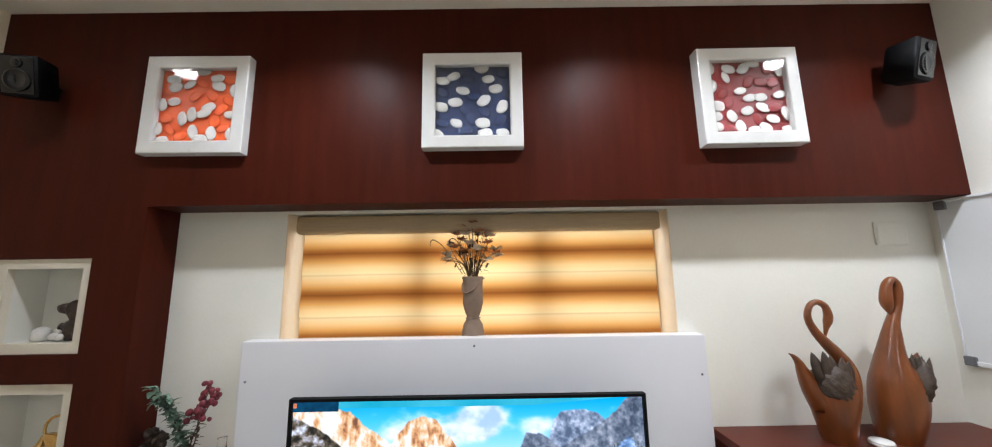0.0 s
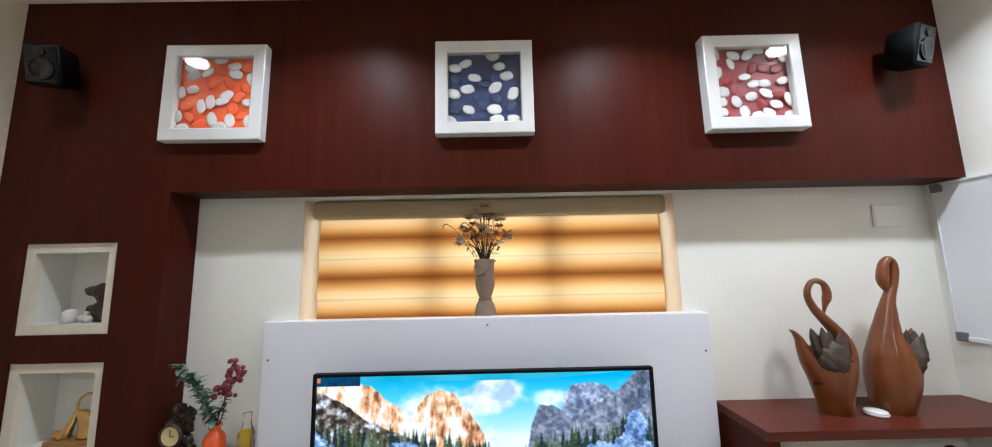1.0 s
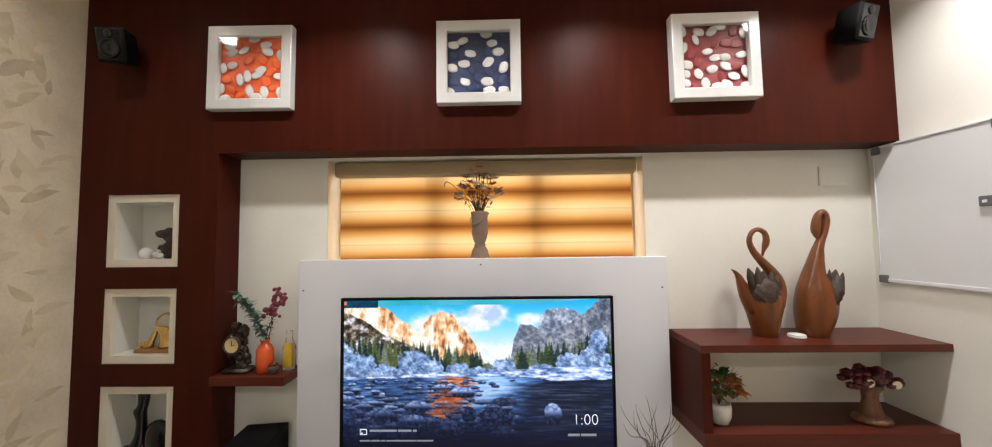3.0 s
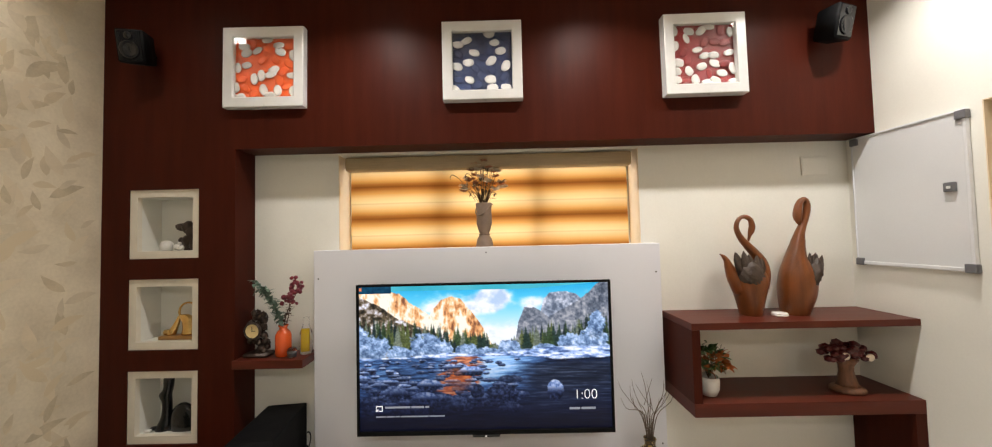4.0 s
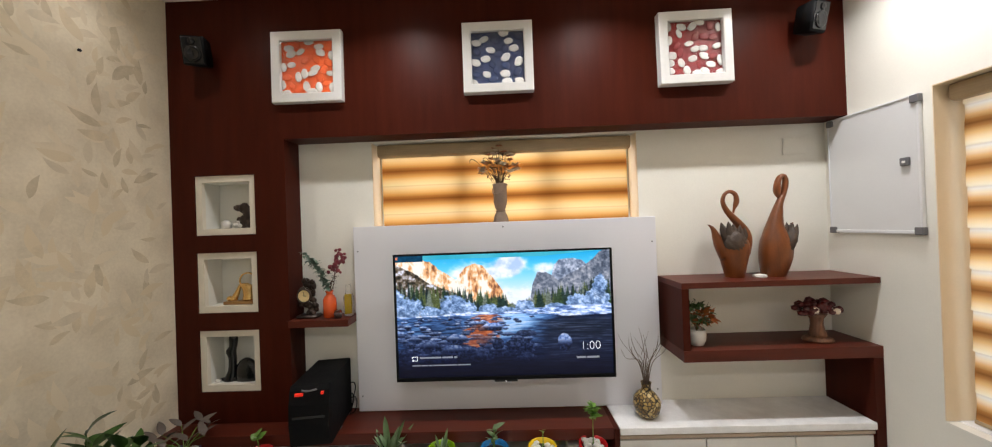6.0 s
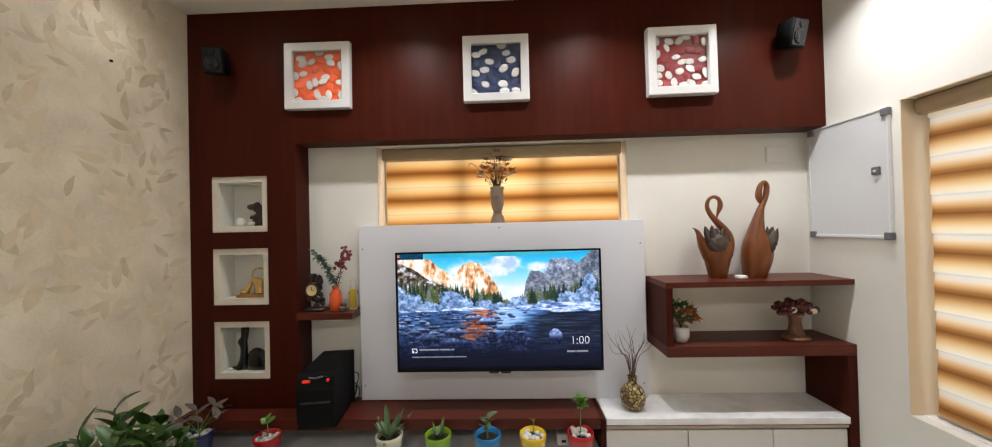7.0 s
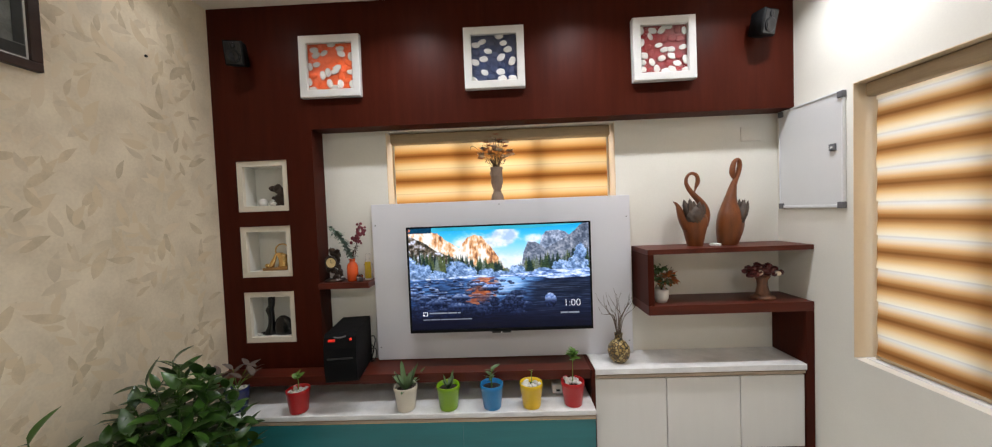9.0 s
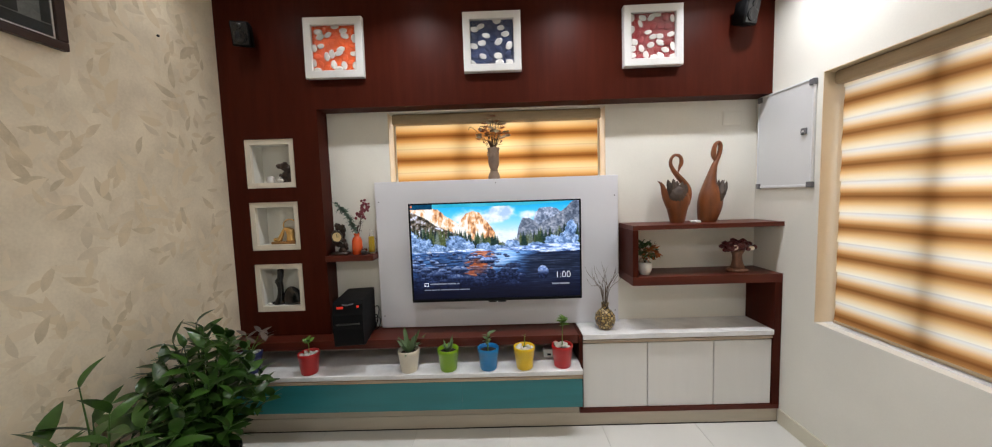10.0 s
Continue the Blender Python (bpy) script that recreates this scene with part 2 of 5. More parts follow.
PHOTO_D = mat("dark_print", (0.025, 0.028, 0.027), 0.3, var=0.4, scale=16)


def mosaic():
    """Black clay with chips of golden shell pressed into it."""
    m = mat("gold_black_mosaic", (0.3, 0.2, 0.08), 0.3, bump=0)
    N, L = m.node_tree.nodes, m.node_tree.links
    b = N["Principled BSDF"]
    tc = N.new("ShaderNodeTexCoord")
    v = N.new("ShaderNodeTexVoronoi")
    v.feature, v.inputs["Scale"].default_value = "DISTANCE_TO_EDGE", 56
    v2 = N.new("ShaderNodeTexVoronoi")
    v2.inputs["Scale"].default_value = 56
    L.new(tc.outputs["Object"], v.inputs[0])
    L.new(tc.outputs["Object"], v2.inputs[0])
    st = N.new("ShaderNodeValToRGB")
    ramp_set(st, [(0.07, (0, 0, 0)), (0.13, (1, 1, 1))])
    L.new(v.outputs["Distance"], st.inputs[0])
    sp = N.new("ShaderNodeSeparateColor")
    L.new(v2.outputs["Color"], sp.inputs[0])
    cr = N.new("ShaderNodeValToRGB")
    ramp_set(cr, [(0.0, (0.16, 0.09, 0.025)), (0.5, (0.42, 0.28, 0.09)), (1.0, (0.60, 0.46, 0.22))])
    L.new(sp.outputs[0], cr.inputs[0])
    mx = N.new("ShaderNodeMix")
    mx.data_type = "RGBA"
    mx.inputs[6].default_value = (0.012, 0.010, 0.008, 1)
    L.new(st.outputs[0], mx.inputs[0])
    L.new(cr.outputs[0], mx.inputs[7])
    L.new(mx.outputs[2], b.inputs["Base Color"])
    bp = N.new("ShaderNodeBump")
    bp.inputs["Strength"].default_value, bp.inputs["Distance"].default_value = 0.7, 0.004
    L.new(st.outputs[0], bp.inputs["Height"])
    L.new(bp.outputs[0], b.inputs["Normal"])
    return m


MOSAIC = mosaic()


# ---- makers ----
def obj_of(name, bm, material, smooth=None):
    me = bpy.data.meshes.new(name)
    if smooth is None:
        smooth = len(bm.faces) > 60
    for f in bm.faces:
        f.smooth = smooth
    bm.to_mesh(me)
    bm.free()
    for m in (material if isinstance(material, (list, tuple)) else [material]):
        me.materials.append(m)
    return new(name, me)


def part(name, bm, material, parent, label="", smooth=None):
    ob = obj_of(name, bm, material, smooth)
    ob.parent = parent
    return tagged(ob, label)


def piece(name, mesh, parent, m):
    ob = new(name, mesh)
    ob.parent = parent
    ob.matrix_basis = m
    return ob


def thing(name, label, category, at=(0, 0, 0), group="", rz=0.0, kind=""):
    e = new(name)
    e.empty_display_size = 0.05
    e.matrix_basis = pose(*at, 0, 0, rz)
    return tagged(e, label, category, group, kind)


def structure(name, bm, material, label="", category=""):
    return tagged(obj_of(name, bm, material, False), label, category, kind="structure")


def add_box(bm, x0, x1, y0, y1, z0, z1):
    m = Matrix.Translation(((x0 + x1) / 2, (y0 + y1) / 2, (z0 + z1) / 2)) @ Matrix.Diagonal((x1 - x0, y1 - y0, z1 - z0, 1))
    return bmesh.ops.create_cube(bm, size=1, matrix=m)["verts"]


def box(x0, x1, y0, y1, z0, z1, bevel=0.0, seg=2):
    bm = bmesh.new()
    add_box(bm, x0, x1, y0, y1, z0, z1)
    if bevel:
        bmesh.ops.bevel(bm, geom=bm.edges[:], offset=bevel, segments=seg, affect="EDGES", profile=0.6)
    return bm


def boxes(*dims):
    bm = bmesh.new()
    for d in dims:
        add_box(bm, *d)
    return bm


def ring_loft(bm, rings, cap=True):
    """rings: lists of points of equal length."""
    rows = [[bm.verts.new(p) for p in r] for r in rings]
    n = len(rows[0])
    for a, b in zip(rows, rows[1:]):
        for i in range(n):
            bm.faces.new((a[i], a[(i + 1) % n], b[(i + 1) % n], b[i]))
    if cap:
        bm.faces.new(rows[0][::-1])
        bm.faces.new(rows[-1])
    return bm


def lathe(profile, seg=28, at=(0, 0, 0), squash=1.0, wobble=0.0, cap=True):
    bm = bmesh.new()
    rings = []
    for r, z in profile:
        rings.append([(at[0] + r * math.cos(2 * math.pi * i / seg) * (1 + wobble * noise.noise((i * 0.7, z * 40, 1))),
                       at[1] + squash * r * math.sin(2 * math.pi * i / seg) * (1 + wobble * noise.noise((i * 0.7, z * 40, 5))),
                       at[2] + z) for i in range(seg)])
    ring_loft(bm, rings, cap)
    bmesh.ops.recalc_face_normals(bm, faces=bm.faces)
    return bm


def smooth_path(pts, steps=5):
    """Catmull-Rom through points of any dimension."""
    out = []
    P = [np.array(p, float) for p in pts]
    P = [2 * P[0] - P[1]] + P + [2 * P[-1] - P[-2]]
    for i in range(1, len(P) - 2):
        for k in range(steps):
            t = k / steps
            a, b, c, d = P[i - 1:i + 3]
            out.append(0.5 * (2 * b + (c - a) * t + (2 * a - 5 * b + 4 * c - d) * t * t + (3 * b - a - 3 * c + d) * t ** 3))
    out.append(P[-2])
    return out


def tube(bm, pts, seg=8, steps=4):
    """pts: (x, y, z, radius)."""
    path = smooth_path(pts, steps) if steps > 1 else [np.array(p, float) for p in pts]
    rings = []
    side = Vector((0, 1, 0))
    for i, p in enumerate(path):
        a, b = path[max(0, i - 1)], path[min(len(path) - 1, i + 1)]
        d = Vector(b[:3] - a[:3])
        d = d.normalized() if d.length > 1e-9 else Vector((0, 0, 1))
        if abs(d.dot(side)) > 0.95:
            side = Vector((1, 0, 0))
        u = d.cross(side).normalized()
        side = u.cross(d).normalized()
        r = max(p[3], 0.0002)
        rings.append([tuple(Vector(p[:3]) + u * (r * math.cos(2 * math.pi * k / seg)) + side * (r * math.sin(2 * math.pi * k / seg))) for k in range(seg)])
    ring_loft(bm, rings)
    return bm


def leaf_mesh(name, length, width, material, bend=0.25, fold=0.25, sections=6, tip=1.0):
    """A leaf that starts at the origin and runs along +x, folded along its rib and drooping."""
    bm = bmesh.new()
    rows = []
    for i in range(sections + 1):
        t = i / sections
        w = width / 2 * (math.sin(math.pi * min(1, t ** 0.75 * 0.98 + 0.02)) ** (0.8 * tip))
        x, z = length * t * (1 - 0.1 * bend * t), -bend * length * t * t
        rows.append([bm.verts.new((x, -w, z + fold * w)), bm.verts.new((x, 0, z)), bm.verts.new((x, w, z + fold * w))])
    for a, b in zip(rows, rows[1:]):
        for k in range(2):
            bm.faces.new((a[k], a[k + 1], b[k + 1], b[k]))
    bmesh.ops.remove_doubles(bm, verts=bm.verts, dist=1e-5)
    me = bpy.data.meshes.new(name)
    for f in bm.faces:
        f.smooth = True
    bm.to_mesh(me)
    bm.free()
    me.materials.append(material)
    return me


def aim(at, way, roll=0.0, s=1.0):
    """Pose whose +x runs along way."""
    q = Vector(way).normalized().to_track_quat("X", "Z")
    return Matrix.Translation(at) @ q.to_matrix().to_4x4() @ Matrix.Rotation(roll, 4, "X") @ Matrix.Diagonal((s, s, s, 1))


def blob(bm, at, r, sx=1.0, sy=1.0, sz=1.0, sub=2, rough=0.0, rot=None):
    m = Matrix.Translation(at) @ (rot or Matrix()) @ Matrix.Diagonal((sx, sy, sz, 1))
    vs = bmesh.ops.create_icosphere(bm, subdivisions=sub, radius=r, matrix=m)["verts"]
    if rough:
        c = Vector(at)
        for v in vs:
            v.co = c + (v.co - c) * (1 + rough * noise.noise(v.co * (1.6 / r) + Vector((7, 3, 1))))
    return bm


def letters(name, words, size, material, parent, m, label=""):
    cu = bpy.data.curves.new(name, "FONT")
    cu.body, cu.size, cu.align_x, cu.offset = words, size, "LEFT", -0.0014
    tmp = new(name + "_curve", cu)
    me = bpy.data.meshes.new_from_object(tmp.evaluated_get(bpy.context.evaluated_depsgraph_get()))
    bpy.data.objects.remove(tmp)
    me.materials.clear()
    me.materials.append(material)
    ob = new(name, me)
    ob.parent = parent
    ob.matrix_basis = m
    return tagged(ob, label)


# ---- the room ----
XL, XR, YB, H, YREAR = -1.775, 1.757, 1.420, 2.86, -3.5
WX0, WX1, WZ0, WZ1 = -0.741, 0.738, 1.598, 2.092      # back window opening
SY0, SY1, SZ0, SZ1 = -0.30, 0.934, 0.742, 2.115       # side window opening
T = 0.2
structure("wall_back", boxes((XL - T, WX0, YB, YB + T, 0, H), (WX1, XR + T, YB, YB + T, 0, H),
                             (WX0, WX1, YB, YB + T, 0, WZ0), (WX0, WX1, YB, YB + T, WZ1, H)), CREAM, "cream painted wall with a high window opening", "wall")
structure("wall_side_window", boxes((XR, XR + T, SY1, YB, 0, H), (XR, XR + T, YREAR, SY0, 0, H),
                                    (XR, XR + T, SY0, SY1, 0, SZ0), (XR, XR + T, SY0, SY1, SZ1, H)), CREAM, "cream painted wall with a large window opening", "wall")
wall_left = structure("wall_wallpaper", box(XL - T, XL, YREAR, YB, 0, H), WALLPAPER, "wall papered in beige with faint tan leaves", "wall")
structure("wall_rear", box(XL - T, XR + T, YREAR - T, YREAR, 0, H), CREAM, "plain cream painted wall", "wall")
structure("ceiling", box(XL - T, XR + T, YREAR - T, YB + T, H, H + 0.15), CEIL, "cream painted flat ceiling", "ceiling")
floor = structure("floor", box(XL - T, XR + T, YREAR - T, YB + T, -0.15, -0.003), GROUT, "white glossy vitrified tile floor", "floor")
structure("baseboard", box(XR - 0.012, XR - 0.0005, YREAR, 1.155, 0.0, 0.095, 0.003), SKIRT, "beige tile skirting", "baseboard")
structure("baseboard", box(XL + 0.0005, XL + 0.012, YREAR, 1.155, 0.0, 0.095, 0.003), SKIRT, "beige tile skirting", "baseboard")

# brown cladding: a beam under the ceiling and a column with three openings
FY = 1.287
NX0, NX1 = -1.650, -1.324
NZ = [(1.607, 1.924), (1.194, 1.514), (0.776, 1.101)]
BEAMZ = 2.102
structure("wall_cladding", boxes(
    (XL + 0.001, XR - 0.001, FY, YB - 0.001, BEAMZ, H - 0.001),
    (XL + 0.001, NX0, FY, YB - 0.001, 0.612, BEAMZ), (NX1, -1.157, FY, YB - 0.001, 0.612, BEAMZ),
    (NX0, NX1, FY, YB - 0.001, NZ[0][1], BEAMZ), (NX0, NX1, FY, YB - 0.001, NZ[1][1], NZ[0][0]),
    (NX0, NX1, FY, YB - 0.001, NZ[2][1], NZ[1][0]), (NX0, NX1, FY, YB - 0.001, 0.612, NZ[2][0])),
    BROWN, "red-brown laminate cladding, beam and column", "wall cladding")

for z0, z1 in NZ:
    n = thing("wall_niche", "square cream-edged display niche in the brown column", "niche", (0, 0, 0), "niches in the column", kind="structure")
    w = 0.034
    fy0, fy1 = FY + 0.008, YB - 0.003
    part("niche_frame", boxes((NX0 + 0.0005, NX1 - 0.0005, fy0, FY + 0.03, z0 + 0.0005, z0 + w), (NX0 + 0.0005, NX1 - 0.0005, fy0, FY + 0.03, z1 - w, z1 - 0.0005),
                              (NX0 + 0.0005, NX0 + w, fy0, FY + 0.03, z0 + w, z1 - w), (NX1 - w, NX1 - 0.0005, fy0, FY + 0.03, z0 + w, z1 - w)), NICHE, n, "cream edging", smooth=False)
    i0, i1, j0, j1 = NX0 + w - 0.012, NX1 - w + 0.012, z0 + w - 0.012, z1 - w + 0.012
    part("niche_lining", boxes((i0, i1, FY + 0.03, fy1 - 0.004, j0, j0 + 0.012), (i0, i1, FY + 0.03, fy1 - 0.004, j1 - 0.012, j1),
                               (i0, i0 + 0.012, FY + 0.03, fy1 - 0.004, j0 + 0.012, j1 - 0.012), (i1 - 0.012, i1, FY + 0.03, fy1 - 0.004, j0 + 0.012, j1 - 0.012)),
         NICHE_IN, n, smooth=False)
    part("niche_back", box(i0, i1, fy1 - 0.004, fy1, j0, j1), NICHE_IN, n)


# ---- windows and blinds ----
def window_unit(name, x0, x1, z0, z1, y, mullions, m, label, f=0.045):
    """Frame and panes in the plane y of a local frame that m carries into the wall."""
    w = thing(name, label, "window", kind="structure")
    w.matrix_basis = m
    part("window_frame", boxes((x0, x1, y, y + 0.05, z0, z0 + f), (x0, x1, y, y + 0.05, z1 - f, z1), (x0, x0 + f, y, y + 0.05, z0 + f, z1 - f), (x1 - f, x1, y, y + 0.05, z0 + f, z1 - f)), UPVC, w, smooth=False)
    for mx in mullions:
        part("mullion", box(mx - 0.035, mx + 0.035, y - 0.006, y + 0.05, z0 + f, z1 - f), UPVC, w)
    edges = [x0 + f] + list(mullions) + [x1 - f]
    for a, b in zip(edges, edges[1:]):
        p = part("pane", box(a + 0.02, b - 0.02, y + 0.02, y + 0.026, z0 + f - 0.01, z1 - f + 0.01), GLASS, w)
        p.visible_shadow = False
    return w


def blind(x0, x1, ztop, zbot, y, period, first, fabric, m, label):
    """Day-and-night roller blind hung in the local plane y; the room is on the -y side."""
    b = thing("zebra_blind", label, "window blind")
    b.matrix_basis = m
    prof = []
    for k in range(13):
        a = math.pi * k / 12
        prof.append((-0.034 * math.sin(a) ** 0.45, math.copysign(0.036 * abs(math.cos(a)) ** 0.45, math.cos(a))))
    bm = bmesh.new()
    rings = []
    for x in (x0, x0 + 0.004, x1 - 0.004, x1):
        s = 0.93 if x in (x0, x1) else 1.0
        rings.append([(x, y - 0.012 + py * s, ztop - 0.036 + pz * s) for py, pz in prof] + [(x, y + 0.03, ztop - 0.072 + 0.002), (x, y + 0.03, ztop - 0.002)])
    ring_loft(bm, rings)
    bmesh.ops.recalc_face_normals(bm, faces=bm.faces)
    part("cassette", bm, CASSETTE, b, "beige rounded cassette", smooth=True)
    z = first
    k = 0
    while z > zbot - period:
        lo, hi = max(z, zbot + 0.012), min(z + period, ztop - 0.06)
        if hi - lo > 0.01:
            bm = bmesh.new()
            rows = []
            for i in range(9):
                t = i / 8
                zz = z + (period + 0.004) * t
                zz = min(max(zz, lo), hi + 0.003)
                yy = y - 0.007 * (1 - t) + 0.0015 * math.sin(9 * t + k)
                rows.append([bm.verts.new((xx, yy + 0.0012 * math.sin(xx * 7 + k * 2), zz)) for xx in np.linspace(x0 + 0.012, x1 - 0.012, 25)])
            for a, c in zip(rows, rows[1:]):
                for i in range(24):
                    bm.faces.new((a[i], a[i + 1], c[i + 1], c[i]))
            part("fabric_band", bm, fabric, b, smooth=True)
        z -= period
        k += 1
    bm = bmesh.new()
    tube(bm, [(x0 + 0.012, y - 0.004, zbot + 0.010, 0.009), (x1 - 0.012, y - 0.004, zbot + 0.010, 0.009)], 10, 1)
    part("bottom_rail", bm, CASSETTE, b)
    return b


# stops hold the bands' own amber plus the backlit grading across each one
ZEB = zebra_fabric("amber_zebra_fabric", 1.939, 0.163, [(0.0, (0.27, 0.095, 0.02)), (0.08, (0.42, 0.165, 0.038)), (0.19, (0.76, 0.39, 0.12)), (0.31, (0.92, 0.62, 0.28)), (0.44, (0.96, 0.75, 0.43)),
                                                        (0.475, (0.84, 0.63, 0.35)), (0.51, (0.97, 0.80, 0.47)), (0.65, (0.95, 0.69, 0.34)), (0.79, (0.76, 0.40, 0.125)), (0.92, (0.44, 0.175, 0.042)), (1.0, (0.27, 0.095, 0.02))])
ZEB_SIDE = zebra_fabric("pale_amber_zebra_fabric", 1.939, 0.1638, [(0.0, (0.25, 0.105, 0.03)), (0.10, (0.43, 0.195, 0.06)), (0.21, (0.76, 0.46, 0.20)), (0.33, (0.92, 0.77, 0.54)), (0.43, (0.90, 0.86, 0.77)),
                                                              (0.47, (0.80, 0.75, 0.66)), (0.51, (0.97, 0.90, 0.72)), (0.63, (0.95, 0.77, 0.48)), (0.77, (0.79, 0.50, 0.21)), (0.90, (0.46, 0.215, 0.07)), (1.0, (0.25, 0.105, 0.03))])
window_unit("window_1", WX0, WX1, WZ0, WZ1, YB + 0.13, [-0.24, 0.25], Matrix(), "small high window with white frame", 0.018)
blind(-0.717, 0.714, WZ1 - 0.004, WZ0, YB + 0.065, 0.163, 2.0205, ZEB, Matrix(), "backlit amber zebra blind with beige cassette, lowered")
side = Matrix.Translation((XR, 0, 0)) @ Matrix.Rotation(radians(-90), 4, "Z")   # local x -> -y, local y -> +x
window_unit("window_2", -SY1, -SY0, SZ0, SZ1, 0.13, [-0.5, -0.05], side, "large window with white frame and mullions")
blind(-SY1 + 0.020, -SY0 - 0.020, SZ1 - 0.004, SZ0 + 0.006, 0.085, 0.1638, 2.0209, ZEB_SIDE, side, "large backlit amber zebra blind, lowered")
structure("window_sill", box(XR + 0.05, XR + 0.128, SY0 + 0.002, SY1 - 0.002, SZ0 - 0.03, SZ0 + 0.004, 0.003), MARBLE, "white marble sill", "sill")
structure("window_sill", box(WX0 + 0.002, WX1 - 0.002, YB + 0.001, YB + 0.128, WZ0 - 0.02, WZ0 + 0.003, 0.002), WHITE, "white ledge under the high window", "sill")

# thin linings added to carry the blinds' amber bounce as colour
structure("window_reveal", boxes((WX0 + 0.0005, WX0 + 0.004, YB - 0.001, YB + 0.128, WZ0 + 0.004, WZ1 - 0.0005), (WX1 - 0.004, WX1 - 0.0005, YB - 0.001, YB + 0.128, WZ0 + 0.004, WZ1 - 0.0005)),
          REVEAL, "window reveal lining, honey-beige with the blind's amber bounce in its colour", "window reveal")
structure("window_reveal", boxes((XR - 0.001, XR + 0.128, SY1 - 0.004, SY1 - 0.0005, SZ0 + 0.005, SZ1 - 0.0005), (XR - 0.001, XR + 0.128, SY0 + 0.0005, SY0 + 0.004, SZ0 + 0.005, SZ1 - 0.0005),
                                 (XR - 0.001, XR + 0.128, SY0 + 0.004, SY1 - 0.004, SZ1 - 0.004, SZ1 - 0.0005)), REVEAL, "window reveal lining, honey-beige with the blind's amber bounce in its colour", "window reveal")


# ---- ceiling lights ----
def downlight(x, y, r):
    d = thing("ceiling_downlight", "round white recessed downlight, switched on; the rear pair is unseen added fill", "ceiling light", (x, y, H), "ceiling downlights")
    part("trim_ring", lathe([(r, -0.0005), (r + 0.022, -0.0005), (r + 0.020, -0.008), (r + 0.004, -0.010), (r, -0.006)], 28, cap=False), WHITE, d)
    part("diffuser", lathe([(r - 0.001, -0.004), (r - 0.001, -0.007), (0.002, -0.0075)], 28), LAMPGLOW, d)


for dx, dy, share in DOWNLIGHTS:
    downlight(dx, dy, 0.05)
# fittings for the added rear fill pair
for dx, dy in REAR_FILL:
    downlight(dx, dy, 0.08)

# ---- tv wall panel, television ----
panel = thing("tv_back_panel", "pale grey laminate panel behind the television", "wall panel")
part("board", box(-0.838, 0.803, 1.364, YB - 0.001, 0.616, 1.6245, 0.003), PANEL, panel)
for sx, sz in ((-0.815, 1.49), (0.78, 1.49), (-0.017, 1.598), (-0.815, 0.70), (0.78, 0.70)):
    part("screw", lathe([(0.004, 0), (0.004, 0.002), (0.001, 0.003)], 10), GREYPL, panel).matrix_basis = pose(sx, 1.364, sz, 90)

TX0, TX1, TZ0, TZ1, TY = -0.579, 0.521, 0.832, 1.475, 1.222
tv = thing("television", "large black flat television showing a snowy mountain lake", "television")
part("back_shell", box(TX0 + 0.02, TX1 - 0.02, TY + 0.022, TY + 0.07, TZ0 + 0.05, TZ1 - 0.03, 0.012), BLACK, tv)
part("bezel", boxes((TX0, TX1, TY, TY + 0.022, TZ0, TZ0 + 0.016), (TX0, TX1, TY, TY + 0.022, TZ1 - 0.009, TZ1), (TX0, TX0 + 0.009, TY, TY + 0.022, TZ0 + 0.016, TZ1 - 0.009),
                    (TX1 - 0.009, TX1, TY, TY + 0.022, TZ0 + 0.016, TZ1 - 0.009)), BLACKMATT, tv, smooth=False)
part("logo_bar", box(-0.085, 0.03, TY - 0.002, TY + 0.012, TZ0 - 0.010, TZ0 + 0.001, 0.002), BLACKGLOSS, tv)
part("power_led", box(-0.031, -0.025, TY - 0.004, TY - 0.001, TZ0 - 0.007, TZ0 - 0.003), glow("white_led", (0.9, 0.9, 0.9), 1.0), tv)
part("wall_mount", box(-0.2, 0.14, TY + 0.07, 1.3635, 1.0, 1.3, 0.004), GREYPL, tv)
SX0, SX1, SZB, SZT = TX0 + 0.009, TX1 - 0.009, TZ0 + 0.016, TZ1 - 0.009
SW, SH = SX1 - SX0, SZT - SZB


def sheet(name, top, base, material, depth, label="", rough=0.0, spikes=0.0, seed=0, n=140, freq=22.0):
    """A flat shape of the lit picture between a skyline (u, v) and a base line, v counted down from the top."""
    bm = bmesh.new()
    tu, tv_ = [p[0] for p in top], [p[1] for p in top]
    bu, bv = [p[0] for p in base], [p[1] for p in base]
    y = TY + 0.012 - depth * 0.0005
    prev = None
    for i in range(n + 1):
        u = tu[0] + (tu[-1] - tu[0]) * i / n
        v = np.interp(u, tu, tv_) + rough * noise.fractal((u * freq, seed, 0), 1.0, 2.0, 4)
        if spikes:
            v -= spikes * max(0, noise.noise((u * 60, seed, 4))) + (spikes * 0.5 if i % 3 == 0 else 0) * abs(noise.noise((u * 130, seed, 9)))
        w = np.interp(u, bu, bv)
        v = min(max(v, 0.0), w - 0.001)
        cur = (bm.verts.new((SX0 + u * SW, y, SZT - v * SH)), bm.verts.new((SX0 + u * SW, y, SZT - w * SH)))
        if prev:
            bm.faces.new((prev[0], prev[1], cur[1], cur[0]))
        prev = cur
    return part(name, bm, material, tv, label, smooth=False)


FIRE = glow("screen_orange_mark", (0.7, 0.2, 0.08), 0.8)
BAR = screen("screen_cyan_bar", [(0.3, (0.01, 0.42, 0.62)), (0.7, (0.10, 0.62, 0.80))], 4, (1, 1, 1), 0.95)
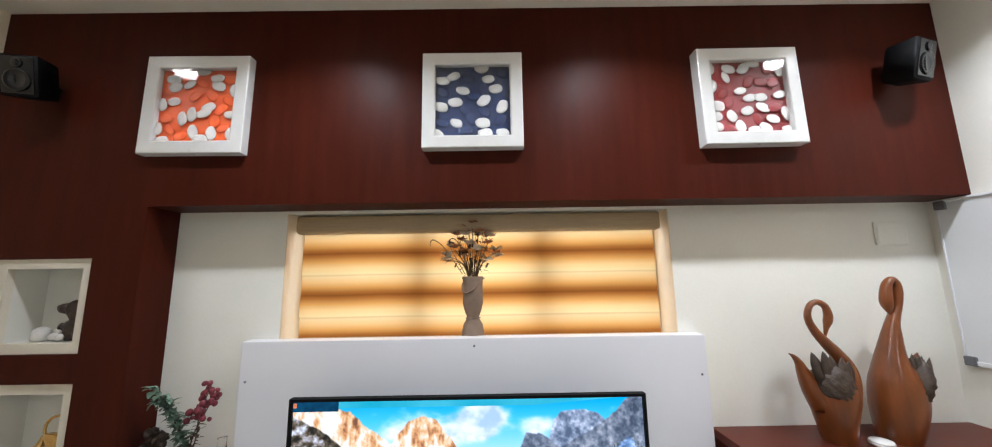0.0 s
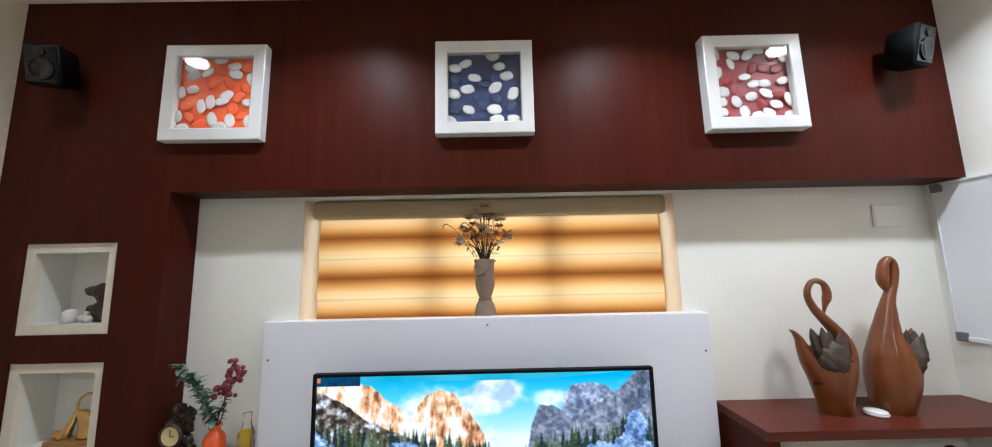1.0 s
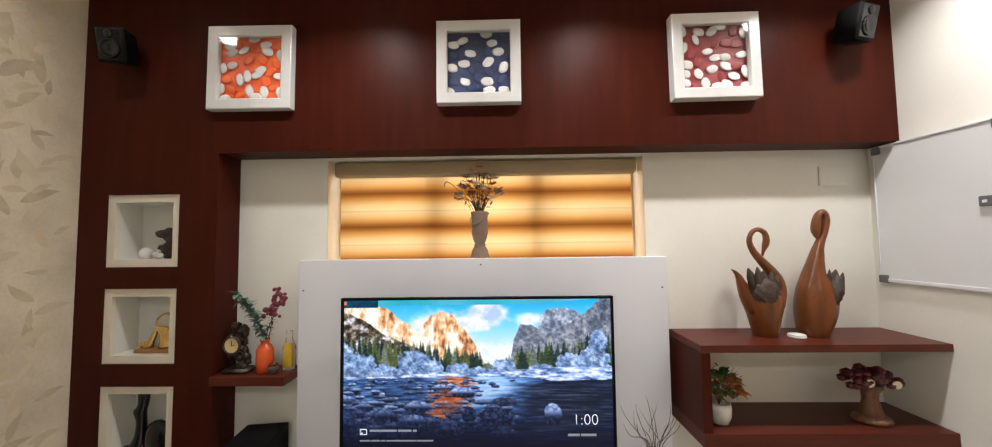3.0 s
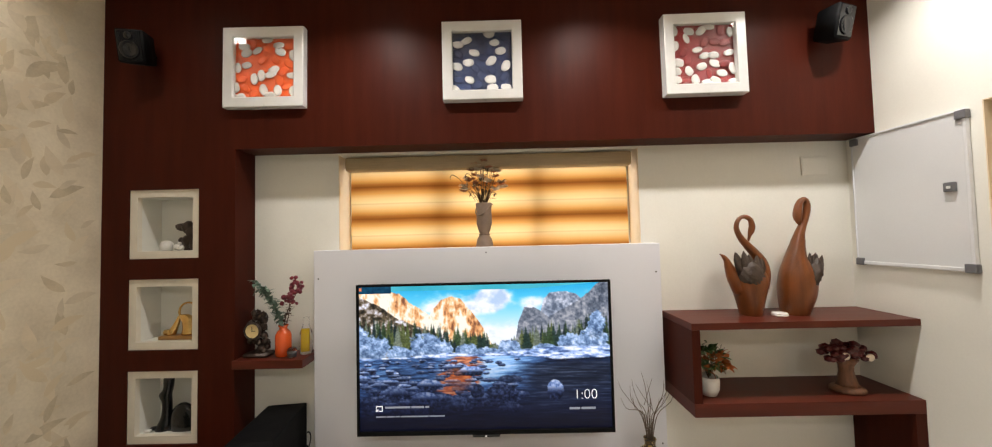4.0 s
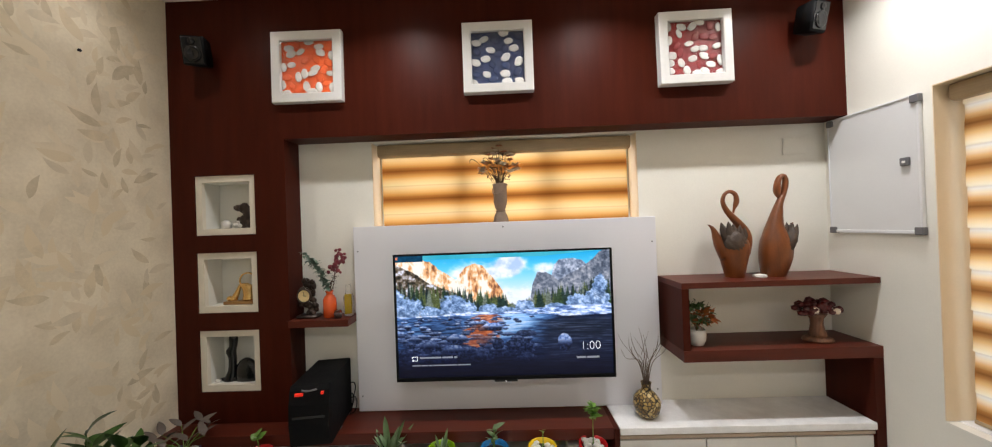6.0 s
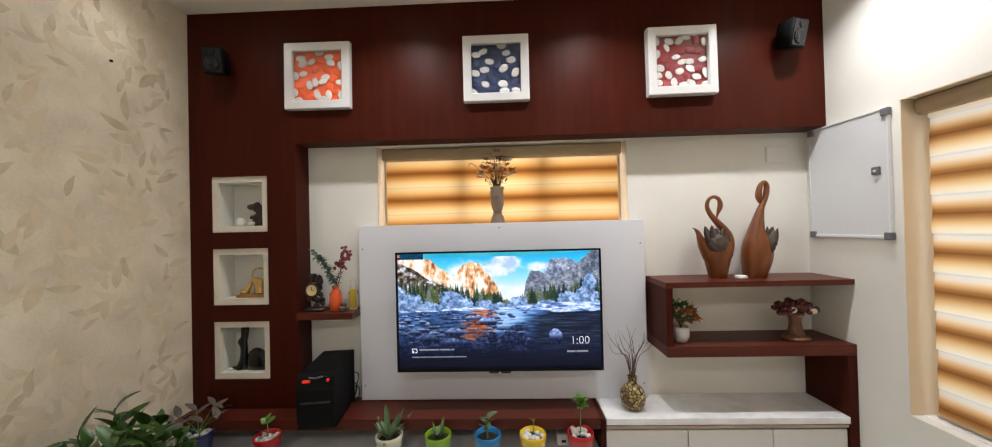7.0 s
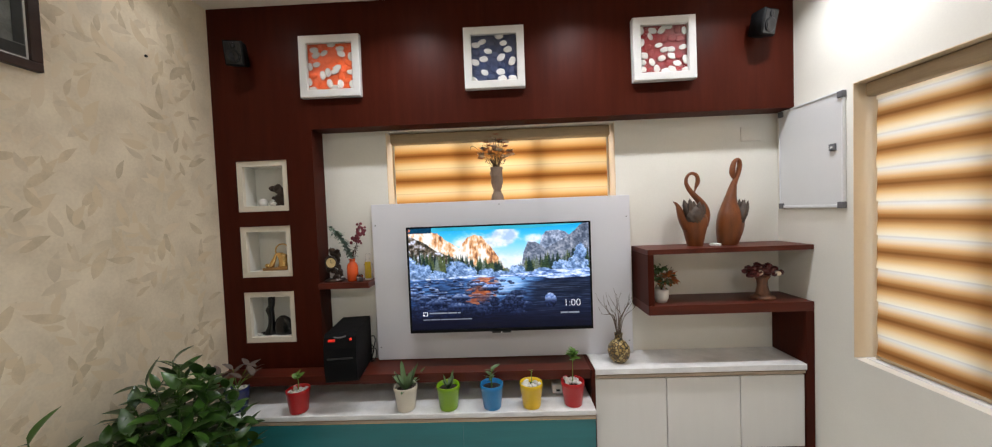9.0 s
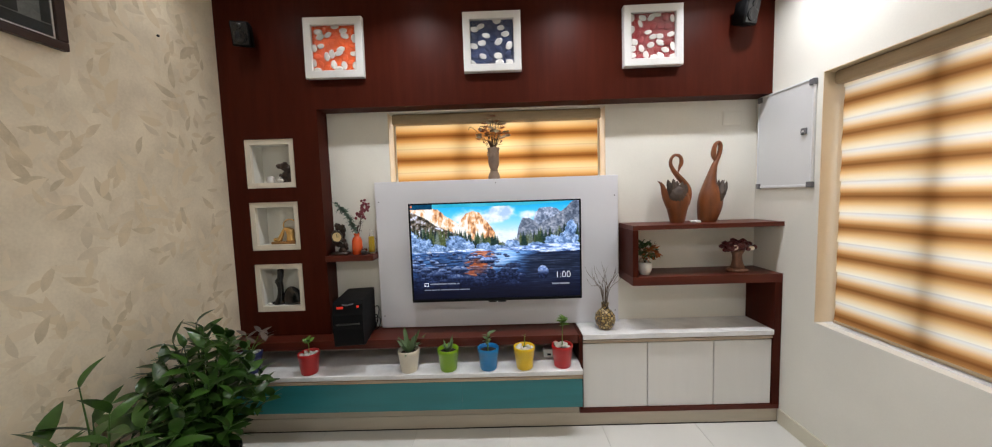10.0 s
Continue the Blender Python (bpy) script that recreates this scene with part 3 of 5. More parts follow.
BARD = screen("screen_blue_bar", [(0.3, (0.005, 0.03, 0.08)), (0.7, (0.01, 0.10, 0.20))], 30, (1, 1, 1), 0.9)
TEXT = glow("screen_white_text", (0.82, 0.86, 0.92), 0.85)
TEXTD = glow("screen_grey_text", (0.22, 0.25, 0.31), 0.6)
part("screen_glass_back", box(SX0, SX1, TY + 0.0125, TY + 0.021, SZB, SZT), BLACKGLOSS, tv)
def lattice(seed):
    return np.random.RandomState(seed).rand(64, 64)


def vnoise(x, y, seed):
    """Smooth value noise on arrays."""
    g = lattice(seed)
    xi, yi = np.floor(x).astype(int), np.floor(y).astype(int)
    fx, fy = x - xi, y - yi
    fx, fy = fx * fx * (3 - 2 * fx), fy * fy * (3 - 2 * fy)
    a, b = g[yi % 64, xi % 64], g[yi % 64, (xi + 1) % 64]
    c, d = g[(yi + 1) % 64, xi % 64], g[(yi + 1) % 64, (xi + 1) % 64]
    return (a * (1 - fx) + b * fx) * (1 - fy) + (c * (1 - fx) + d * fx) * fy


def fbm(x, y, seed, octaves=5):
    total, amp, norm = 0.0, 1.0, 0.0
    for o in range(octaves):
        total = total + amp * vnoise(x * 2 ** o, y * 2 ** o, seed + o)
        norm += amp
        amp *= 0.55
    return total / norm


def step(a, b, x):
    t = np.clip((x - a) / (b - a), 0, 1)
    return t * t * (3 - 2 * t)


def tones(t, stops):
    xs = [q[0] for q in stops]
    return np.stack([np.interp(t, xs, [q[1][c] for q in stops]) for c in range(3)], -1)


def landscape(nx, ny):
    """The picture that the screen shows, row by row from the top: a snowy river between lit cliffs."""
    u, v = np.meshgrid(np.linspace(0, 1, nx), np.linspace(0, 1, ny))
    x = u * 1.75
    img = tones(v, [(0.0, (0.10, 0.66, 0.86)), (0.10, (0.30, 0.78, 0.92)), (0.22, (0.62, 0.88, 0.95)), (0.36, (0.93, 0.95, 0.95)), (1, (0.9, 0.9, 0.9))])

    def over(mask, colour, box_=None):
        m = np.clip(mask, 0, 1)[..., None]
        view = img[box_] if box_ else img
        view[:] = view * (1 - m) + colour * m

    def near(cx, cy, w, h):
        """The patch of the picture round a point."""
        i0, i1 = int(np.clip((cy - h) * ny, 0, ny - 1)), int(np.clip((cy + h) * ny + 2, 1, ny))
        j0, j1 = int(np.clip((cx - w) * nx, 0, nx - 1)), int(np.clip((cx + w) * nx + 2, 1, nx))
        return np.s_[i0:i1, j0:j1]

    cl = fbm(x * 5, v * 9, 11, 6)
    puff = np.exp(-(((u - 0.545) / 0.060) ** 2 + ((v - 0.075) / 0.090) ** 2))
    wisps = np.exp(-(((u - 0.40) / 0.16) ** 2 + ((v - 0.17) / 0.10) ** 2)) + 0.8 * np.exp(-(((u - 0.70) / 0.06) ** 2 + ((v - 0.13) / 0.06) ** 2)) + 0.9 * np.exp(-(((u - 0.57) / 0.12) ** 2 + ((v - 0.33) / 0.07) ** 2))
    over(step(0.50, 0.78, cl * 0.7 + 0.60 * puff + 0.50 * wisps), tones(fbm(x * 9, v * 12, 15), [(0.25, (0.70, 0.80, 0.90)), (0.5, (0.96, 0.97, 0.98)), (1, (1, 1, 1))]))

    def ridge(line, seed, amp=0.02, fine=40):
        top = np.interp(u[0], [q[0] for q in line], [q[1] for q in line], left=2, right=2)
        top = top + amp * (fbm(u[0] * fine, u[0] * 0 + 0.5, seed, 4) - 0.5) * 2
        return step(0, 0.008, v - top[None, :])

    streak = 0.65 * fbm(x * 26, v * 8 + x * 4, 21, 6) + 0.35 * fbm(x * 60, v * 40, 25, 4)
    warm = tones(streak, [(0.28, (0.50, 0.32, 0.24)), (0.38, (0.88, 0.60, 0.38)), (0.47, (1.0, 0.80, 0.58)), (0.56, (1.0, 0.96, 0.88))])
    grey = tones(0.5 * fbm(x * 24, v * 13 - x * 5, 31, 6) + 0.5 * fbm(x * 55, v * 60, 35, 4), [(0.3, (0.32, 0.36, 0.42)), (0.46, (0.50, 0.54, 0.60)), (0.58, (0.68, 0.70, 0.74)), (0.72, (0.92, 0.92, 0.93))])
    over(ridge([(0, 0.05), (0.05, 0.03), (0.11, 0.025), (0.17, 0.06), (0.21, 0.12), (0.26, 0.18), (0.29, 0.21), (0.34, 0.33)], 41, 0.015), warm)
    over(ridge([(0.25, 0.30), (0.29, 0.18), (0.33, 0.10), (0.36, 0.075), (0.41, 0.095), (0.44, 0.16), (0.48, 0.25), (0.51, 0.33), (0.53, 0.40)], 43, 0.012), warm)
    over(ridge([(0.72, 0.24), (0.745, 0.10), (0.77, 0.06), (0.83, 0.055), (0.87, 0.07), (0.92, 0.16)], 45, 0.010), grey * 1.1)
    over(ridge([(0.625, 0.40), (0.64, 0.26), (0.665, 0.16), (0.71, 0.165), (0.76, 0.23), (0.84, 0.16), (0.92, 0.07), (0.955, 0.01), (1.0, -0.02)], 47, 0.012), grey * 0.82)
    shade = tones(fbm(x * 34, v * 40, 51, 5), [(0.3, (0.16, 0.15, 0.13)), (0.5, (0.42, 0.36, 0.28)), (0.62, (0.70, 0.66, 0.64)), (0.75, (0.93, 0.93, 0.96))])
    over(ridge([(0, 0.07), (0.08, 0.13), (0.16, 0.23), (0.28, 0.31), (0.36, 0.36)], 49, 0.012), shade)
    r = np.random.RandomState(77)

    leafy = 0.6 + 0.8 * fbm(x * 90, v * 110, 63, 3)

    def conifer(cx, base, h, w, tint):
        q = near(cx, base - h / 2, w * 1.5, h * 0.55)
        uu, vv = u[q], v[q]
        t = (vv - (base - h)) / h
        edge = w * t * (0.65 + 0.7 * vnoise(vv * 160 + cx * 50, uu * 0 + cx * 9, 61))
        over(np.where((t > 0) & (t < 1), step(0.0, 0.004, edge - np.abs(uu - cx)), 0) * 0.95, np.array(tint) * leafy[q][..., None], q)

    for k in range(230):
        cx = r.rand()
        gap = step(0.50, 0.56, cx) * (1 - step(0.58, 0.66, cx))
        base = 0.46 - 0.05 * abs(cx - 0.55) + 0.02 * r.rand()
        h = (0.085 + 0.19 * r.rand() * (0.35 + 1.5 * abs(cx - 0.53))) * (1 - 0.6 * gap)
        conifer(cx, base, h, 0.013 + 0.012 * r.rand(), [(0.14, 0.21, 0.19), (0.20, 0.27, 0.18), (0.33, 0.37, 0.22), (0.42, 0.46, 0.40), (0.12, 0.18, 0.19)][r.randint(5)])
    frost = tones(0.65 * fbm(x * 32, v * 36, 71, 5) + 0.35 * fbm(x * 100, v * 110, 75, 3), [(0.3, (0.26, 0.35, 0.48)), (0.45, (0.42, 0.53, 0.67)), (0.58, (0.58, 0.69, 0.82)), (0.74, (0.84, 0.89, 0.96))])
    bushes = [(0.05, 0.44, 0.075, 0.10), (0.0, 0.40, 0.04, 0.13), (0.27, 0.43, 0.075, 0.10), (0.33, 0.45, 0.05, 0.06), (0.60, 0.45, 0.05, 0.06), (0.43, 0.46, 0.05, 0.05), (0.85, 0.43, 0.06, 0.085), (0.93, 0.42, 0.07, 0.11), (0.95, 0.30, 0.035, 0.10), (0.16, 0.47, 0.06, 0.05), (0.74, 0.46, 0.06, 0.04), (0.51, 0.47, 0.06, 0.035)]
    for bx, by, bw, bh in bushes:
        d = ((u - bx) / bw) ** 2 + ((v - by) / bh) ** 2 + 1.5 * (fbm(x * 45, v * 50, 81, 5) - 0.5)
        over(step(1.05, 0.75, d), frost * (1.05 - 0.25 * step(0, 1, (v - by) / bh)[..., None]))
    snow = tones(fbm(x * 22, v * 80, 91, 5), [(0.3, (0.26, 0.36, 0.55)), (0.48, (0.60, 0.72, 0.90)), (0.65, (0.95, 0.97, 1.0))])
    bank = np.interp(u[0], [0, 0.2, 0.36, 0.46, 0.60, 0.8, 1], [0.49, 0.485, 0.455, 0.475, 0.455, 0.43, 0.43]) + 0.012 * fbm(u[0] * 30, u[0] * 0, 95, 4)
    over(step(0, 0.01, v - bank[None, :]), snow)
    shore = np.interp(u[0], [0, 0.3, 0.45, 0.68, 0.80, 1], [0.51, 0.50, 0.495, 0.50, 0.525, 0.515]) + 0.012 * (fbm(u[0] * 40, u[0] * 0 + 3, 97, 4) - 0.5)
    wet = step(0, 0.006, v - shore[None, :])
    rip = fbm(x * 12, v * 90, 101, 5)
    lit = np.clip(1.1 * np.exp(-((u - 0.52) / 0.16) ** 2) * (1 - step(0.5, 0.85, v)) + 0.50 * (1 - u) * (1 - step(0.6, 1.0, v)), 0, 1)
    water = tones(rip * 0.6 + lit * 0.55 - 0.12, [(0.1, (0.05, 0.07, 0.13)), (0.32, (0.13, 0.19, 0.30)), (0.5, (0.27, 0.42, 0.62)), (0.7, (0.55, 0.75, 0.94)), (0.9, (0.82, 0.91, 0.99))])
    over(wet, water)
    dark = step(0.60, 0.74, u + 0.06 * (fbm(x * 9, v * 40, 105, 4) - 0.5)) * step(0.53, 0.57, v)
    over(wet * dark * 0.85, tones(fbm(x * 7, v * 110, 107, 4), [(0.3, (0.09, 0.12, 0.18)), (0.6, (0.17, 0.21, 0.29)), (0.8, (0.34, 0.39, 0.48))]))
    for ox, oy, ow, oh in ((0.42, 0.53, 0.08, 0.05), (0.39, 0.69, 0.09, 0.12), (0.43, 0.61, 0.07, 0.07)):
        d = ((u - ox) / ow) ** 2 + ((v - oy) / oh) ** 2 + 1.6 * (fbm(x * 14, v * 60, 111, 5) - 0.5)
        over(wet * step(1.1, 0.4, d) * 0.85, tones(fbm(x * 16, v * 80, 113, 4), [(0.3, (0.38, 0.16, 0.12)), (0.5, (0.80, 0.38, 0.20)), (0.7, (0.98, 0.62, 0.40))]))
    grain = fbm(x * 70, v * 75, 121, 4)

    lump = fbm(x * 30, v * 34, 123, 3) - 0.5

    def stone(sx, sy, sw, sh, cap):
        q = near(sx, sy, sw * 1.6, sh * 1.6)
        uu, vv, gr = u[q], v[q], grain[q]
        d = ((uu - sx) / sw) ** 2 + ((vv - sy) / sh) ** 2 + 0.7 * lump[q]
        top = step(0.35, -0.35, (vv - sy) / sh + 0.8 * (gr - 0.5))
        body = tones(gr, [(0.3, (0.05, 0.07, 0.12)), (0.6, (0.14, 0.19, 0.30)), (0.8, (0.26, 0.32, 0.46))])
        white = tones(gr, [(0.3, (0.36, 0.47, 0.68)), (0.55, (0.60, 0.71, 0.90)), (0.75, (0.88, 0.93, 1.0))])
        m = (top * cap)[..., None]
        over(step(1.0, 0.8, d), body * (1 - m) + white * m, q)

    for k in range(170):
        sy = 0.52 + 0.36 * r.rand() ** 1.2
        sx = r.rand() ** 1.3 * (0.36 + 0.25 * r.rand()) if k % 5 else 0.35 + 0.3 * r.rand()
        size = 0.010 + 0.085 * (sy - 0.5)
        stone(sx, sy, size * (0.8 + 0.7 * r.rand()), size * (0.55 + 0.35 * r.rand()), (0.35 + 0.75 * r.rand()) * (1 - 0.75 * float(step(0.62, 0.9, np.array(sy)))))
    for sx, sy, sw, sh, cap in ((0.45, 0.60, 0.055, 0.035, 1.1), (0.28, 0.69, 0.05, 0.04, 0.8), (0.14, 0.74, 0.05, 0.05, 0.5), (0.26, 0.78, 0.055, 0.04, 0.6), (0.57, 0.76, 0.07, 0.06, 0.1), (0.47, 0.74, 0.03, 0.05, 0.1), (0.60, 0.66, 0.05, 0.03, 0.3), (0.78, 0.74, 0.034, 0.075, 1.0), (0.36, 0.57, 0.03, 0.025, 0.9)):
        stone(sx, sy, sw, sh, cap)
    d = ((u - 0.395) / 0.065) ** 2 + ((v - 0.66) / 0.10) ** 2 + 1.8 * (fbm(x * 12, v * 46, 131, 5) - 0.5)
    over(step(1.0, 0.2, d) * 0.45, tones(rip, [(0.3, (0.52, 0.22, 0.14)), (0.5, (0.86, 0.42, 0.22)), (0.7, (0.98, 0.60, 0.38))]))
    img *= (1 - 0.74 * step(0.70, 1.0, v) - 0.16 * step(0.48, 0.68, v))[..., None]
    img += (np.array((0.02, 0.035, 0.10)) * step(0.6, 1.0, v)[..., None])
    return np.clip(img * np.array((0.96, 0.99, 1.05)), 0, 1)


NXP, NYP = 420, 238
art = landscape(NXP, NYP) ** 2.2
gx, gz = np.meshgrid(np.linspace(SX0, SX1, NXP), np.linspace(SZT, SZB, NYP))
co = np.stack([gx, np.full_like(gx, TY + 0.0115), gz], -1).reshape(-1, 3)
ii = np.arange(NXP * NYP).reshape(NYP, NXP)
quads = np.stack([ii[:-1, :-1], ii[1:, :-1], ii[1:, 1:], ii[:-1, 1:]], -1).reshape(-1, 4)
pm_ = bpy.data.meshes.new("screen_picture")
pm_.from_pydata(co.tolist(), [], quads.tolist())
ca = pm_.color_attributes.new("picture", "FLOAT_COLOR", "POINT")
ca.data.foreach_set("color", np.concatenate([art, np.ones((NYP, NXP, 1))], -1).astype(np.float32).ravel())
lit_ = bpy.data.materials.new("lit_screen")
lit_.use_nodes = True
ln = lit_.node_tree.nodes
at_ = ln.new("ShaderNodeAttribute")
at_.attribute_name = "picture"
lb = ln["Principled BSDF"]
lb.inputs["Base Color"].default_value = (0.01, 0.01, 0.01, 1)
lb.inputs["Roughness"].default_value = 0.25
lb.inputs["Specular IOR Level"].default_value = 0.15
lb.inputs["Emission Strength"].default_value = 1.12
lit_.node_tree.links.new(at_.outputs["Color"], lb.inputs["Emission Color"])
pm_.materials.append(lit_)
pict = new("screen_picture", pm_)
pict.parent = tv
tagged(pict, "lit screen with snowy river and cliffs")
sheet("menu_bar_picture", [(0.13, 0.0), (0.965, 0.0)], [(0.13, 0.035), (0.95, 0.035), (0.965, 0.0005)], BAR, 6.5, n=3)
sheet("menu_bar_picture", [(0.0, 0.0), (0.13, 0.0)], [(0.0, 0.05), (0.13, 0.05)], BARD, 6.5, n=3)
sheet("logo_picture", [(0.002, 0.008), (0.012, 0.008)], [(0.002, 0.03), (0.012, 0.03)], FIRE, 11.5, n=2)
ty = TY + 0.0055
face = pose(0, 0, 0, 90)
letters("clock_digits", "1:00", 0.060, TEXT, tv, pose(SX0 + 0.850 * SW, ty, SZT - 0.80 * SH) @ face, "white digits on the screen")
bm = bmesh.new()
for bx, bw in ((0.832, 0.042), (0.879, 0.056)):
    add_box(bm, SX0 + bx * SW, SX0 + (bx + bw) * SW, ty - 0.0004, ty, SZT - 0.870 * SH, SZT - 0.855 * SH)
part("caption_bar", bm, TEXTD, tv)
bm = bmesh.new()
for bx, bw in ((0.102, 0.10), (0.207, 0.05), (0.262, 0.015)):
    add_box(bm, SX0 + bx * SW, SX0 + (bx + bw) * SW, ty - 0.0004, ty, SZT - 0.842 * SH, SZT - 0.829 * SH)
part("caption_bar", bm, TEXTD, tv)
bm = bmesh.new()
for bx, bw in ((0.066, 0.038), (0.108, 0.032), (0.144, 0.016), (0.164, 0.11), (0.278, 0.06)):
    add_box(bm, SX0 + bx * SW, SX0 + (bx + bw) * SW, ty - 0.0004, ty, SZT - 0.903 * SH, SZT - 0.894 * SH)
part("caption_bar", bm, TEXTD, tv)
ix, iz = SX0 + 0.066 * SW, SZT - 0.862 * SH
part("cast_icon", boxes((ix, ix + 0.028, ty - 0.0004, ty, iz + 0.020, iz + 0.023), (ix + 0.025, ix + 0.028, ty - 0.0004, ty, iz, iz + 0.02), (ix, ix + 0.003, ty - 0.0004, ty, iz + 0.013, iz + 0.02),
                        (ix, ix + 0.010, ty - 0.0004, ty, iz, iz + 0.009), (ix + 0.014, ix + 0.025, ty - 0.0004, ty, iz, iz + 0.003)), TEXT, tv, smooth=False)


# ---- low furniture along the tv wall ----
CT = 0.615                      # top of platform and of white cabinet
plat = thing("tv_platform", "red-brown laminate platform under the wall panel", "shelf")
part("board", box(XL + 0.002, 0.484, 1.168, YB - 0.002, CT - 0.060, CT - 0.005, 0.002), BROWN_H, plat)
part("end_panel", box(0.484, 0.508, 1.156, YB - 0.002, 0.121, CT - 0.004, 0.0015), BROWN, plat)
drawer = thing("drawer_unit", "long low drawer unit with teal fronts", "drawer unit")
part("carcass", box(XL + 0.016, 0.482, 1.08, YB - 0.004, 0.202, 0.380), PLINTH, drawer)
for a, b in ((XL + 0.014, -0.2603), (-0.2597, 0.480)):
    part("drawer_front", box(a, b, 1.060, 1.079, 0.198, 0.378, 0.0006), TEAL, drawer, "teal laminate drawer front")
part("edge_strip", box(XL + 0.014, 0.480, 1.064, 1.1, 0.3785, 0.3825, 0.001), BROWN_H, drawer, "dark shadow strip")
part("edge_strip", box(XL + 0.014, 0.480, 1.052, 1.1, 0.383, 0.389, 0.001), GOLDLINE, drawer, "brass strip")
part("edge_strip", box(XL + 0.014, 0.480, 1.046, 1.1, 0.3895, 0.4035, 0.003), WOODLINE, drawer, "pale oak strip")
part("edge_strip", box(XL + 0.014, 0.480, 1.052, 1.1, 0.404, 0.4085, 0.001), GOLDLINE, drawer, "brass strip")
part("edge_strip", box(XL + 0.014, 0.480, 1.044, 1.1, 0.409, 0.417, 0.003), DOORW, drawer, "pale strip")
slab = tagged(obj_of("marble_ledge", box(XL + 0.014, 0.481, 1.040, YB - 0.004, 0.4175, 0.440, 0.004), MARBLE), "long white marble ledge on the teal drawers", "worktop")
structure("plinth", box(XL + 0.014, XR - 0.002, 1.170, 1.19, 0.0, 0.0915, 0.001), PLINTH, "beige plinth under the low units", "plinth")
structure("plinth", box(XL + 0.014, 0.482, 1.172, 1.19, 0.0935, 0.1975, 0.001), PLINTH, "beige plinth under the low units", "plinth")

# black strip set proud of the plinth in place of the gap's shade
structure("plinth_gap", box(XL + 0.014, XR - 0.002, 1.1675, 1.1698, 0.0005, 0.0065), BLACKMATT, "black strip standing in for the shade of the gap between plinth and floor", "plinth")

cab = thing("white_cabinet", "low white three-door cabinet in a red-brown surround", "cabinet")
# body coloured brown so that the door seams look deep in shade
part("body", box(0.510, 1.708, 1.19, YB - 0.004, 0.122, 0.552), BROWN, cab)
for a, b in ((0.511, 0.9195), (0.9245, 1.3405), (1.3455, 1.706)):
    part("door", box(a, b, 1.170, 1.189, 0.124, 0.546, 0.002), DOORW, cab)
part("bottom_rail", box(0.484, XR - 0.003, 1.158, 1.189, 0.094, 0.1205, 0.0015), BROWN_H, cab, "red-brown rail")
part("edge_strip", box(0.510, 1.706, 1.172, 1.2, 0.552, 0.558, 0.001), GOLDLINE, cab, "brass strip")
part("edge_strip", box(0.510, 1.706, 1.160, 1.2, 0.5585, 0.574, 0.002), WOODLINE, cab, "pale oak strip")
part("edge_strip", box(0.510, 1.706, 1.168, 1.2, 0.5745, 0.581, 0.001), GOLDLINE, cab, "brass strip")
tagged(obj_of("marble_worktop", box(0.509, 1.7085, 1.152, YB - 0.003, 0.5815, CT, 0.004), MARBLE), "white marble top of the low cabinet", "worktop")

shelf = thing("wall_shelf", "red-brown stepped open wall shelf joined to the cabinet", "shelf")
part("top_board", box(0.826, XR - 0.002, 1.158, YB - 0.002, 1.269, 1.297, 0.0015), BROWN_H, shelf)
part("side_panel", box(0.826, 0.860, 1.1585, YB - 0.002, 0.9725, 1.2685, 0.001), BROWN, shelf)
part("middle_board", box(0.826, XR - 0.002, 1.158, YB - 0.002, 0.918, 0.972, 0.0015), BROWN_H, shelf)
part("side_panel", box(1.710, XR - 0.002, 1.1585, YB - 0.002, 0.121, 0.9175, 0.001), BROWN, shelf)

tagged(obj_of("small_wall_shelf", box(-1.156, -0.8395, 1.268, YB - 0.002, 1.108, 1.145, 0.002), BROWN_H), "short red-brown shelf between column and panel", "shelf")


# ---- framed pebble pictures ----
def pebble_picture(x, z, ground, seed, label, tilt, stones, d=0.032, s=0.1845):
    """stones: (x, z, turn) of the pale pebbles, millimetres from the middle; tinted ones fill the ground between them."""
    p = thing("framed_picture", label, "picture", (x, FY - 0.0005, z), "pebble pictures on the beam")
    p.matrix_basis = pose(x, FY - 0.0005, z, 0, tilt, 0)
    w = 0.25 * s
    for a in (0, 90, 180, 270):
        bm = bmesh.new()
        # mitred bar with a chamfered inner lip
        prof = [(s, 0.0), (s, -d), (s - 0.003, -d - 0.002), (s - w + 0.004, -d - 0.002), (s - w, -d + 0.001), (s - w, 0.0)]
        ring_loft(bm, [[(-o, y, -o) for o, y in prof], [(o, y, -o) for o, y in prof]])
        bmesh.ops.recalc_face_normals(bm, faces=bm.faces)
        bmesh.ops.transform(bm, matrix=Matrix.Rotation(radians(a), 4, "Y"), verts=bm.verts)
        part("frame_bar", bm, WHITEFRAME, p, smooth=False)
    i = s - w
    base = d - 0.028
    part("backing", box(-i, i, -base - 0.008, -0.001, -i, i), ground, p, "coloured backing")
    r = random.Random(seed)
    k = i / 0.1385
    laid = [(a * 0.001 * k, b * 0.001 * k, t, PEBBLE) for a, b, t in stones]
    for _ in range(400):
        a, b = r.uniform(-i + 0.015, i - 0.015), r.uniform(-i + 0.015, i - 0.015)
        if len(laid) < len(stones) + 12 and all((a - q[0]) ** 2 + (b - q[1]) ** 2 > 0.040 ** 2 for q in laid):
            laid.append((a, b, r.uniform(0, 180), ground))
    for a, b, t, material in laid:
        bm = bmesh.new()
        blob(bm, (0, 0, 0), 0.0262 * r.uniform(0.88, 1.08), 1.0, 0.085, r.uniform(0.62, 0.76), 2, 0.16, Matrix.Rotation(r.uniform(-0.2, 0.2), 4, "X"))
        st = part("pebble", bm, material, p)
